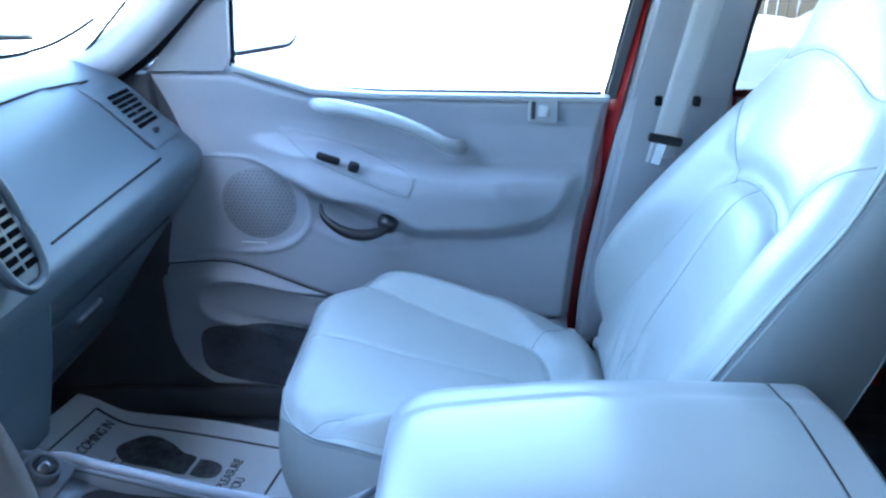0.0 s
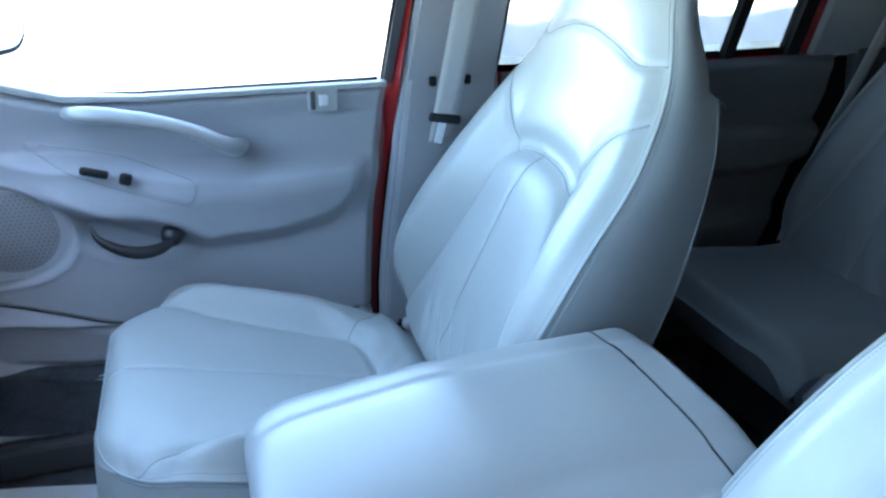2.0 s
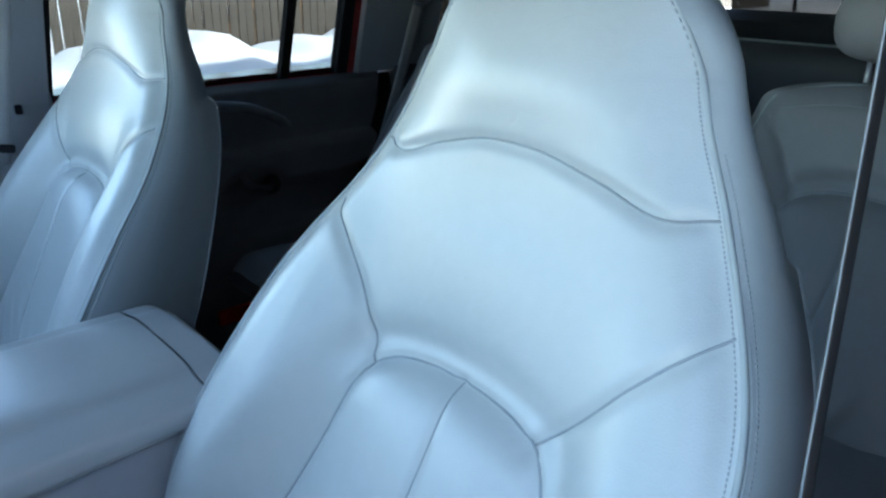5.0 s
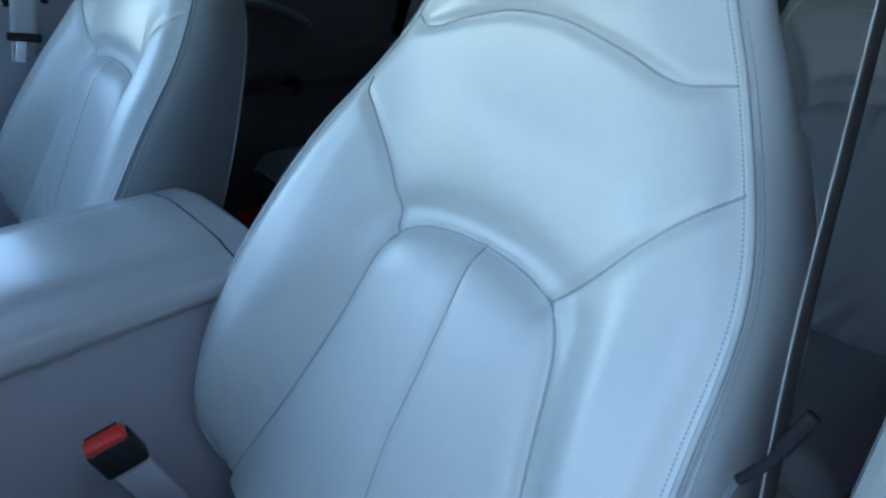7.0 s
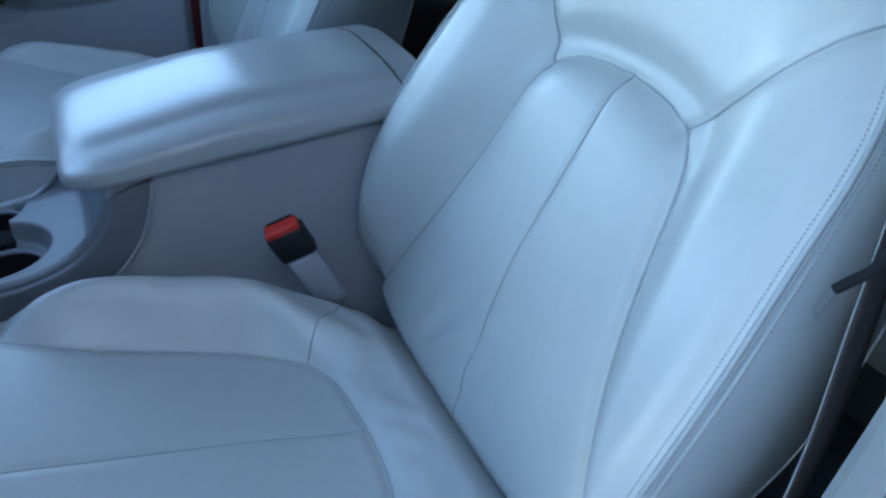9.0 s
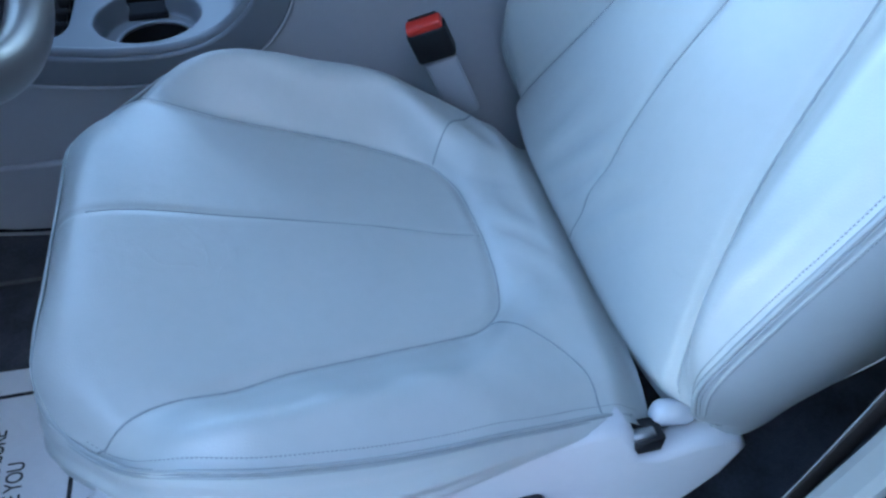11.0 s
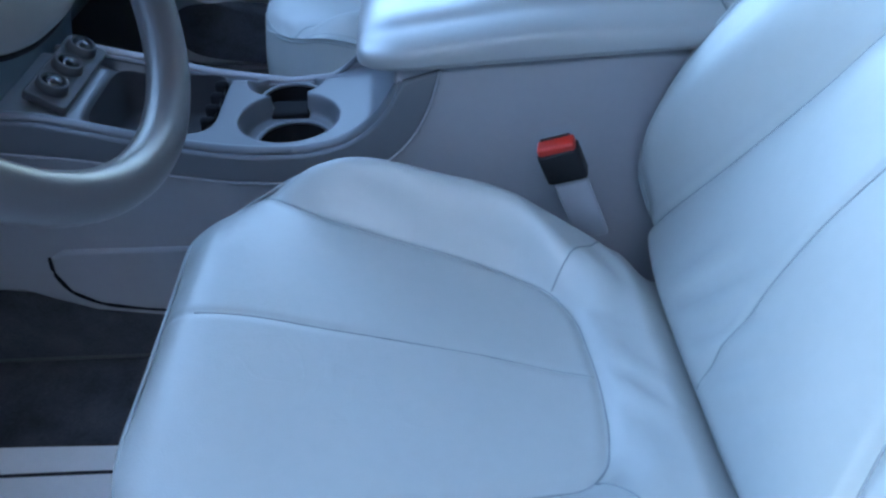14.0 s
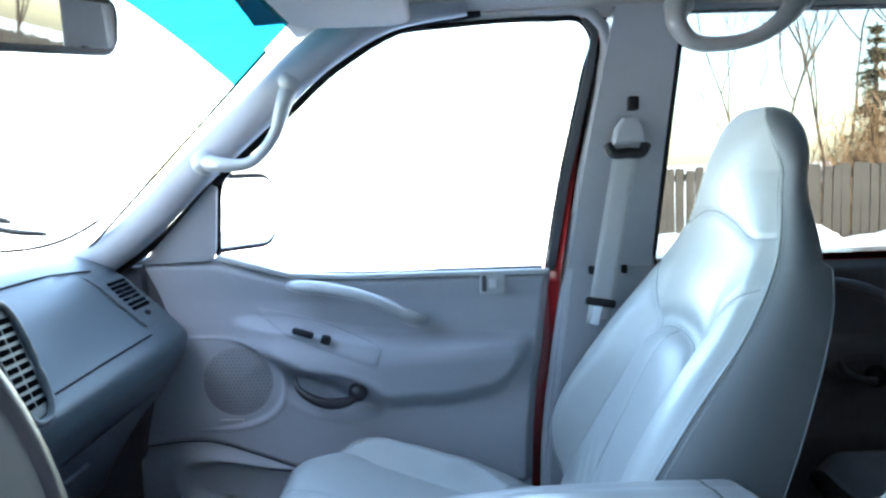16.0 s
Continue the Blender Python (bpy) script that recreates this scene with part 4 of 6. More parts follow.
# windscreen pillar trim, both sides
for sign, tag in ((1, "passenger"), (-1, "driver")):
    pts = [(-0.93, 1.205, 0.80), (-0.78, 1.19, 0.885), (-0.62, 1.155, 1.02), (-0.47, 1.115, 1.14), (-0.36, 1.08, 1.225), (-0.24, 1.05, 1.285), (-0.10, 1.05, 1.31)]
    p3 = spline([(x + 0.045, MID + sign * (y - MID), z) for x, y, z in pts], 40)
    a = part("screen_pillar_" + tag, tube(p3, 0.036, 16, flat=0.75, up=(0, 1, 0)), TRIM)
    tagged(a, "pale grey windscreen pillar trim", "trim", kind="structure")
    p4 = p3 + np.array([0.030, sign * 0.022, -0.026])
    a2 = part("pillar_seal_" + tag, tube(p4, 0.008, 8), RUBBER)
    tagged(a2, "black door seal along the windscreen pillar", "trim", kind="structure")


# ---- passenger door ----
DX0, DX1, DZ0, DZ1 = -0.755, 0.112, 0.165, 0.800
DOOR_REAR = [(0.10, 0.060), (0.356, 0.071), (0.493, 0.078), (0.621, 0.094), (0.729, 0.109), (0.82, 0.120)]   # rear edge by height


def ellipse_d(x, z, cx, cz, a, b, deg):
    """About the distance outside (positive) an ellipse."""
    c, s = math.cos(radians(deg)), math.sin(radians(deg))
    u, v = (x - cx) * c + (z - cz) * s, -(x - cx) * s + (z - cz) * c
    return (np.hypot(u / a, v / b) - 1) * min(a, b)


def pod_d(x, z):
    """Distance outside the leaf-shaped switch pod."""
    c, s = math.cos(radians(-19)), math.sin(radians(-19))
    u, v = (x + 0.362) * c + (z - 0.685) * s, -(x + 0.362) * s + (z - 0.685) * c
    w = 0.019 * np.sqrt(np.clip((u + 0.135) / 0.15, 0.0, 1.0))
    return np.maximum(np.abs(v) - w, np.abs(u) - 0.132)


def door_relief(x, z):
    """How far the door lining stands into the car."""
    top = 0.0 * x
    # shoulder below the glass
    r = top + 0.012 * smooth(0.74, 0.79, z) + 0.020 * smooth(0.69, 0.62, z) * smooth(-0.62, -0.45, x)
    # armrest: a band that swells towards the front and dies before the rear edge
    up = knots(x, [(-0.755, 0.72), (-0.50, 0.722), (-0.35, 0.705), (-0.22, 0.682), (0.0, 0.676), (0.112, 0.676)])
    dn = knots(x, [(-0.755, 0.60), (-0.50, 0.655), (-0.38, 0.606), (-0.27, 0.555), (-0.16, 0.550), (-0.06, 0.556), (0.02, 0.584), (0.055, 0.635), (0.112, 0.66)])
    band = smooth(0.0, 0.026, up - z) * smooth(-0.032, 0.016, z - dn)
    r = r + 0.050 * band * smooth(-0.56, -0.44, x) * (1 - 0.35 * smooth(-0.10, 0.03, x)) * smooth(0.085, 0.03, x)
    # lower door swells again below the handle
    r = r - 0.012 * np.exp(-((z - 0.565) / 0.05) ** 2) * smooth(-0.30, -0.10, x)
    # cup round the release handle
    cup = ellipse_d(x, z, -0.333, 0.558, 0.112, 0.048, -13)
    r = r - 0.026 * smooth(0.012, -0.018, cup) + 0.006 * np.exp(-(cup / 0.008) ** 2)
    # speaker field
    dd = (np.maximum(x + 0.605, 0) / 0.164) ** 2.4 + (np.abs(z - 0.578) / 0.093) ** 2.4
    inside = smooth(1.06, 0.90, dd)
    r = r * (1 - inside) + 0.002 * inside + 0.003 * np.exp(-((dd - 1.12) / 0.09) ** 2)
    # switch pod on the armrest
    r = r + 0.003 * smooth(0.004, -0.003, pod_d(x, z))
    # crease and lower field with two pockets
    cr = knots(x, [(-0.755, 0.444), (-0.61, 0.452), (-0.50, 0.425), (-0.40, 0.392), (-0.20, 0.360), (0.112, 0.352)])
    r = r + 0.022 * smooth(0.006, -0.03, z - cr) - 0.012 * np.exp(-((z - cr) / 0.005) ** 2)
    cs, sn = math.cos(radians(-10)), math.sin(radians(-10))
    su, sv = (x + 0.40) * cs + (z - 0.336) * sn, -(x + 0.40) * sn + (z - 0.336) * cs
    slot = (((np.abs(su) / 0.262) ** 5 + (np.abs(sv) / 0.053) ** 2.6) ** 0.4 - 1) * 0.05
    r = r - 0.030 * smooth(0.006, -0.010, slot) + 0.005 * np.exp(-(slot / 0.008) ** 2)
    lowz = z + 0.09 * (x + 0.5)
    low = (((np.abs(x + 0.36) / 0.335) ** 6 + (np.abs(lowz - 0.243) / 0.072) ** 4) ** 0.25 - 1) * 0.06
    r = r - 0.022 * smooth(0.012, -0.016, low)
    r = r - 0.02 * smooth(0.185, 0.165, z)
    # round the outer edges
    ed = np.minimum(np.minimum(x - DX0, knots(z, DOOR_REAR) - x), DZ1 - z)
    return r - 0.018 * (1 - smooth(0.0, 0.018, ed))


def build_door():
    door = thing("car_door", "closed passenger door with pale grey moulded plastic lining", "car door", at=(0, 0, 0))
    xs, zs = np.linspace(DX0, DX1, 260), np.linspace(DZ0, DZ1, 200)
    Xg, Zg = np.meshgrid(xs, zs, indexing="ij")
    # cut the front edge to follow the dash, rounded at the foot
    front = knots(zs, [(0.165, -0.63), (0.20, -0.69), (0.28, -0.735), (0.45, -0.745), (0.60, -0.70), (0.67, -0.655), (0.74, -0.68), (0.80, -0.72)])
    Xs = front[None] + (Xg - DX0) / (DX1 - DX0) * (knots(zs, DOOR_REAR)[None] - front[None])
    Yy = 1.232 - door_relief(Xs, Zg)
    Zs = Zg + 0.045 * smooth(-0.40, -0.60, Xs) * smooth(0.72, 0.80, Zg)
    part("lining", grid_mesh("lining", np.stack([Xs, Yy, Zs], -1), flip=True), TRIM, door, "pale grey moulded door lining")
    part("door_skin", prism([(-0.60, 0.15), (-0.60, 0.775), (0.104, 0.775), (0.068, 0.49), (0.052, 0.15)], "y", 1.245, 1.30, 0.008), RED_PAINT, door, "red painted outer skin")
    part("sill_ledge", prism([(-0.56, 0.838), (-0.42, 0.798), (-0.30, 0.792), (0.112, 0.792), (0.112, 0.802), (-0.30, 0.802), (-0.42, 0.81), (-0.56, 0.85)], "y", 1.212, 1.25, 0.003), VINYL, door)
    part("glass_seal", tube([(-0.53, 1.24, 0.838), (-0.42, 1.238, 0.806), (-0.30, 1.238, 0.801), (0.10, 1.238, 0.802)], 0.0045, 6), RUBBER, door)
    # window frame
    fr = spline([(x, float(side_y(z)) + 0.006, z) for x, z in [(-0.561, 0.845), (-0.548, 0.93), (-0.535, 0.992), (-0.50, 1.04), (-0.36, 1.173), (-0.28, 1.225), (-0.20, 1.254), (-0.075, 1.268), (0.10, 1.273), (0.160, 1.268), (0.178, 1.245), (0.168, 1.18), (0.132, 0.98), (0.110, 0.80)]], 110)
    part("window_seal", tube(fr, 0.0055, 8), RUBBER, door, "black window seal")
    part("rear_frame", leaning([(0.108, 0.795), (0.131, 0.98), (0.168, 1.18), (0.178, 1.245), (0.160, 1.268), (0.165, 1.280), (0.192, 1.262), (0.185, 1.18), (0.148, 0.98), (0.124, 0.795)], -0.004, 0.016), TRIM_DARK, door, "dark rear upright of the window frame")
    part("sail_panel", leaning([(-0.715, 0.835), (-0.575, 0.838), (-0.560, 0.86), (-0.540, 0.985), (-0.548, 0.992)], -0.012, 0.01), TRIM, door, "triangular plastic panel before the glass")
    # lock indicator
    pl = part("lock_plate", prism(rounded(-0.030, 0.022, 0.754, 0.797, 0.005), "y", 1.212, 1.224, 0.003), VINYL, door)
    part("lock_knob", box(-0.004, 1.210, 0.776, 0.018, 0.008, 0.020, 0.003), PLATE, pl)
    part("lock_slot", box(-0.022, 1.211, 0.776, 0.008, 0.003, 0.032, 0.001), TRIM_DARK, pl)
    # pull handle
    h = spline([(-0.414, 1.208, 0.784), (-0.397, 1.184, 0.786), (-0.340, 1.170, 0.781), (-0.270, 1.162, 0.767), (-0.215, 1.163, 0.745), (-0.180, 1.176, 0.721), (-0.160, 1.205, 0.706), (-0.154, 1.222, 0.704)], 50)
    rad = knots(np.linspace(0, 1, 50), [(0, 0.011), (0.12, 0.016), (0.35, 0.0155), (0.7, 0.0155), (0.9, 0.019), (1, 0.018)])
    part("pull_handle", tube(h, rad, 14, flat=0.8), VINYL, door, "curved pale grey pull handle")
    # switches on the pod
    for x, z, w in ((-0.385, 0.695, 0.044), (-0.340, 0.680, 0.020)):
        part("window_switch", box(x, 1.163, z, w, 0.012, 0.014 if w > 0.03 else 0.020, 0.005, 2, (0, 17, 0)), BLACK, door, "black window switch")
    c, s = math.cos(radians(-19)), math.sin(radians(-19))
    ring = []
    us = np.linspace(-0.115, 0.120, 26)
    half = [0.0195 * math.sqrt(min(1.0, (u + 0.135) / 0.15)) for u in us]
    loop = list(zip(us, half)) + [(0.129, 0.015), (0.133, 0.006), (0.133, -0.006), (0.129, -0.015)] + [(u, -h) for u, h in list(zip(us, half))[::-1]]
    for u, v in loop:
        x, z = -0.362 + u * c - v * s, 0.685 + u * s + v * c
        ring.append((x, 1.232 - float(door_relief(np.array(x), np.array(z))) - 0.0005, z))
    part("pod_joint", tube(ring, 0.0011, 6), SEAM, door)
    # release handle: dark bow with a round end
    hp = spline([(-0.408, 1.180, 0.602), (-0.402, 1.168, 0.585), (-0.378, 1.158, 0.566), (-0.338, 1.155, 0.552), (-0.300, 1.160, 0.555), (-0.278, 1.172, 0.564)], 36)
    part("release_handle", tube(hp, knots(np.linspace(0, 1, 36), [(0, 0.003), (0.3, 0.007), (0.75, 0.009), (1, 0.006)]), 10, flat=1.2), DARK_HANDLE, door, "dark grey door release handle")
    part("release_pivot", lathe([(0.0, 0.030), (0.012, 0.028), (0.019, 0.018), (0.020, 0.0)], 24, pose(-0.283, 1.192, 0.567, 90)), DARK_HANDLE, door, "round dark end of the release handle")
    # speaker grille: raised dots in a round field
    part("speaker_field", lathe([(0.0, 0.0012), (0.072, 0.0012), (0.074, 0.000), (0.074, -0.004)], 48, pose(-0.537, 1.2306, 0.583, 90)), SPEAKER, door, "round perforated speaker grille")
    vs, fs = [], []
    for i in range(-10, 11):
        for j in range(-10, 11):
            x, z = 0.0082 * (i + 0.5 * (j % 2)), 0.0071 * j
            if math.hypot(x, z) < 0.069:
                o = len(vs)
                vs += [(-0.537 + x + 0.0026 * math.cos(k * math.pi / 3), 1.2290, 0.583 + z + 0.0024 * math.sin(k * math.pi / 3)) for k in range(6)]
                fs.append(tuple(o + k for k in range(6))[::-1])
    part("speaker_mesh", mesh_of("speaker_mesh", vs, fs, True), HOLE, door)
    part("speaker_badge", box(-0.555, 1.229, 0.500, 0.050, 0.006, 0.004, 0.001), VINYL, door)
    # dark gap along the crease
    gx = np.linspace(-0.735, 0.045, 70)
    gz = knots(gx, [(-0.755, 0.444), (-0.61, 0.452), (-0.50, 0.425), (-0.40, 0.392), (-0.20, 0.360), (0.112, 0.352)]) - 0.001
    part("panel_gap", tube(np.stack([gx, 1.232 - door_relief(gx, gz) + 0.0005, gz], 1), 0.0020, 6), RUBBER, door)
    # carpet in the lower pocket, following the lining
    ang, rr = np.linspace(0, 2 * math.pi, 72, endpoint=False), np.linspace(0.02, 0.97, 12)
    A, R = np.meshgrid(ang, rr, indexing="ij")
    ex = np.sign(np.cos(A)) * np.abs(np.cos(A)) ** (1 / 3)
    ez = np.sign(np.sin(A)) * np.abs(np.sin(A)) ** (1 / 2)
    PX = -0.36 + 0.335 * R * ex
    PZ = 0.243 - 0.09 * (PX + 0.5) + 0.072 * R * ez
    PY = 1.232 - door_relief(PX, PZ) - 0.0015
    part("pocket_carpet", grid_mesh("pocket_carpet", np.stack([PX, PY, PZ], -1), wrap_u=True), CARPET, door, "dark carpet lining of the lower pocket")
    return door


build_door()


# ---- dash ----
def build_dash():
    dash = thing("dashboard", "blue-grey moulded dashboard with vents and glove box", "dashboard")
    prof = [(-1.13, 0.848), (-1.00, 0.866), (-0.87, 0.866), (-0.81, 0.856), (-0.765, 0.838), (-0.728, 0.812), (-0.692, 0.778), (-0.655, 0.745), (-0.632, 0.722), (-0.616, 0.702),
            (-0.618, 0.675), (-0.642, 0.635), (-0.668, 0.595), (-0.72, 0.53), (-0.78, 0.44), (-0.82, 0.37), (-0.88, 0.335), (-1.0, 0.34)]
    pr = spline(prof, 120)
    ys = np.concatenate([np.linspace(0.30, 1.165, 60), 1.165 + 0.05 * np.sin(np.linspace(0, math.pi / 2, 14)[1:])])
    end = np.clip((ys - 1.165) / 0.05, 0, 1)
    P = np.zeros((len(pr), len(ys), 3))
    for j, y in enumerate(ys):
        k = 1 - math.sqrt(max(0.0, 1 - end[j] ** 2))
        x = pr[:, 0] - 0.055 * k * smooth(-1.0, -0.75, pr[:, 0])
        # the face bows back towards the door
        P[:, j] = np.stack([x, np.full(len(pr), y), pr[:, 1] - 0.02 * k], 1)
    # recessed panel line of the air bag door
    part("dash_pad", grid_mesh("dash_pad", P), DASH, dash, "padded blue-grey dash top and face")

    def on_face(y, z):
        k = np.argmin(np.abs(pr[20:80, 1] - z)) + 20
        x = pr[k, 0]
        return float(x)
    line = spline([(0.60, 0.842), (0.80, 0.846), (1.02, 0.844), (1.10, 0.838)], 30).tolist() + spline([(1.035, 0.727), (0.90, 0.726), (0.78, 0.724), (0.69, 0.722)], 30).tolist()
    pts = [(on_face(y, z) + 0.001, y, z + 0.001) for y, z in line]
    part("panel_joint", tube(pts[:30], 0.0018, 6), RUBBER, dash)
    part("panel_joint", tube(pts[30:], 0.0018, 6), RUBBER, dash)
    # side vent near the door: a flush panel that follows the curve of the dash, with dark slots
    def facing(z):
        """A point of the face at a height, with its slope and normal."""
        a, b = np.array((on_face(0, z - 0.012), z - 0.012)), np.array((on_face(0, z + 0.012), z + 0.012))
        d = (b - a) / np.linalg.norm(b - a)
        return np.array((0.5 * (a[0] + b[0]), z)), d, np.array((d[1], -d[0]))
    vz, vy = np.linspace(0.738, 0.838, 24), np.linspace(1.050, 1.168, 12)
    patch = []
    for z in vz:
        p, d, n = facing(z)
        p = p + 0.0022 * n
        patch.append([(p[0], y, p[1]) for y in vy])
    vent = part("side_vent", grid_mesh("side_vent", np.array(patch)), DASH, dash, "slatted side air vent")
    edge = [patch[k][0] for k in range(24)]
    part("vent_joint", tube(edge, 0.0012, 6), TRIM_DARK, vent)
    for i in range(7):
        z = 0.768 + 0.0073 * i
        p, d, n = facing(z)
        for y in (1.088, 1.127):
            sl = part("slot", box(0, 0, 0, 0.0044, 0.034, 0.0066, 0.0005, 1), VOID, vent)
            q = p + 0.0026 * n
            sl.matrix_basis = Matrix.Translation((q[0], y + 0.0016 * i, q[1])) @ Matrix.Rotation(math.atan2(d[0], d[1]), 4, "Y")
    p, d, n = facing(0.756)
    part("thumbwheel", box(p[0] + 0.004, 1.104, 0.757, 0.012, 0.018, 0.010, 0.004, 2, (0, -45, 0)), BLACK, vent)
    # round-cornered vent of the middle stack
    pod = part("stack_vent", prism(rounded(-0.036, 0.036, -0.085, 0.085, 0.030), "x", -0.012, 0.004, 0.004), DASH, dash, "oval slatted centre air vent", at=pose(-0.622, 0.582, 0.792, 0, -20, 0) @ Matrix.Scale(0.86, 4))
    for i in range(10):
        for k in (-0.015, 0.015):
            part("slot", box(0.004, k, -0.062 + 0.0138 * i, 0.004, 0.024, 0.0085, 0.001, 1), VOID, pod)
    ring = [(0.006, 0.040 * math.copysign(abs(math.cos(a)) ** 0.7, math.cos(a)), 0.090 * math.copysign(abs(math.sin(a)) ** 0.7, math.sin(a))) for a in np.linspace(0, 2 * math.pi, 48, endpoint=False)]
    part("bezel", tube(ring, 0.006, 8, closed=True), DASH, pod)
    # centre stack with the radio
    stack = part("stack_panel", prism([(-0.78, 0.46), (-0.66, 0.48), (-0.635, 0.58), (-0.615, 0.70), (-0.655, 0.80), (-0.71, 0.85), (-0.80, 0.86), (-0.80, 0.46)], "y", 0.26, 0.655, 0.014, 3), DASH, dash, "blue-grey centre stack")
    radio = part("radio", box(0, 0, 0, 0.014, 0.20, 0.13, 0.004), BLACK, stack, "black radio with rows of buttons", at=pose(-0.632, 0.40, 0.755, 0, -25, 0))
    part("display", box(0.007, 0, 0.042, 0.003, 0.13, 0.026, 0.001), TRIM_DARK, radio)
    for r in range(3):
        for c in range(7):
            part("button", box(0.009, -0.078 + 0.026 * c, 0.012 - 0.022 * r, 0.006, 0.019, 0.011, 0.002, 1), PLATE if (r + c) % 2 else TRIM_DARK, radio)
    for k in (-0.085, 0.085):
        part("radio_knob", lathe([(0.0, 0.018), (0.010, 0.018), (0.012, 0.0)], 20, pose(0.008, k, 0.046, 0, 90)), BLACK, radio)
    climate = part("climate_panel", box(0, 0, 0, 0.012, 0.20, 0.06, 0.004), BLACK, stack, "black climate control panel", at=pose(-0.630, 0.40, 0.635, 0, 8, 0))
    for k in (-0.065, 0.0, 0.065):
        part("climate_knob", lathe([(0.0, 0.02), (0.014, 0.02), (0.018, 0.0)], 22, pose(0.006, k, 0, 0, 90)), TRIM_DARK, climate)
    # glove box below the bulge
    gb = part("glove_box", prism([(-0.672, 0.60), (-0.655, 0.605), (-0.775, 0.435), (-0.79, 0.44)], "y", 0.64, 1.10, 0.004), DASH, dash, "blue-grey glove box lid")
    part("glove_latch", box(-0.695, 0.84, 0.545, 0.01, 0.08, 0.02, 0.004, 2, (0, 35, 0)), TRIM_DARK, gb)
    part("ledge", tube([(-0.640, 0.66, 0.646), (-0.640, 0.80, 0.645), (-0.645, 0.93, 0.644)], 0.004, 6), VINYL, dash)
    # driver's side: hood over the dials
    hood_prof = [(-1.10, 0.862), (-0.95, 0.905), (-0.80, 0.935), (-0.68, 0.940), (-0.655, 0.925), (-0.69, 0.90), (-0.74, 0.78), (-0.70, 0.70), (-0.70, 0.60), (-0.76, 0.45), (-0.9, 0.36)]
    hp = spline(hood_prof, 60)
    hy = np.linspace(-0.30, 0.30, 30)
    part("cluster_hood", grid_mesh("cluster_hood", np.stack([np.repeat(hp[:, :1], 30, 1), np.repeat(hy[None], 60, 0), np.repeat(hp[:, 1:], 30, 1)], -1)), DASH, dash)
    part("cluster_lens", box(-0.735, 0.0, 0.82, 0.01, 0.36, 0.13, 0.004, 2, (0, -18, 0)), BLACK, dash, "black instrument cluster")
    return dash


build_dash()

wiper = thing("wiper", "black windscreen wiper arm lying along the cowl", "wiper")
part("blade", tube(spline([on_screen(u, v, 0.014) for u, v in ((0.068, 0.84), (0.10, 0.72), (0.15, 0.58), (0.21, 0.40), (0.25, 0.25))], 30), 0.006, 6), BLACK, wiper)
part("arm", tube(spline([on_screen(u, v, 0.026) for u, v in ((0.115, 0.72), (0.17, 0.56), (0.22, 0.40), (0.10, 0.02))], 30), 0.006, 8), BLACK, wiper)


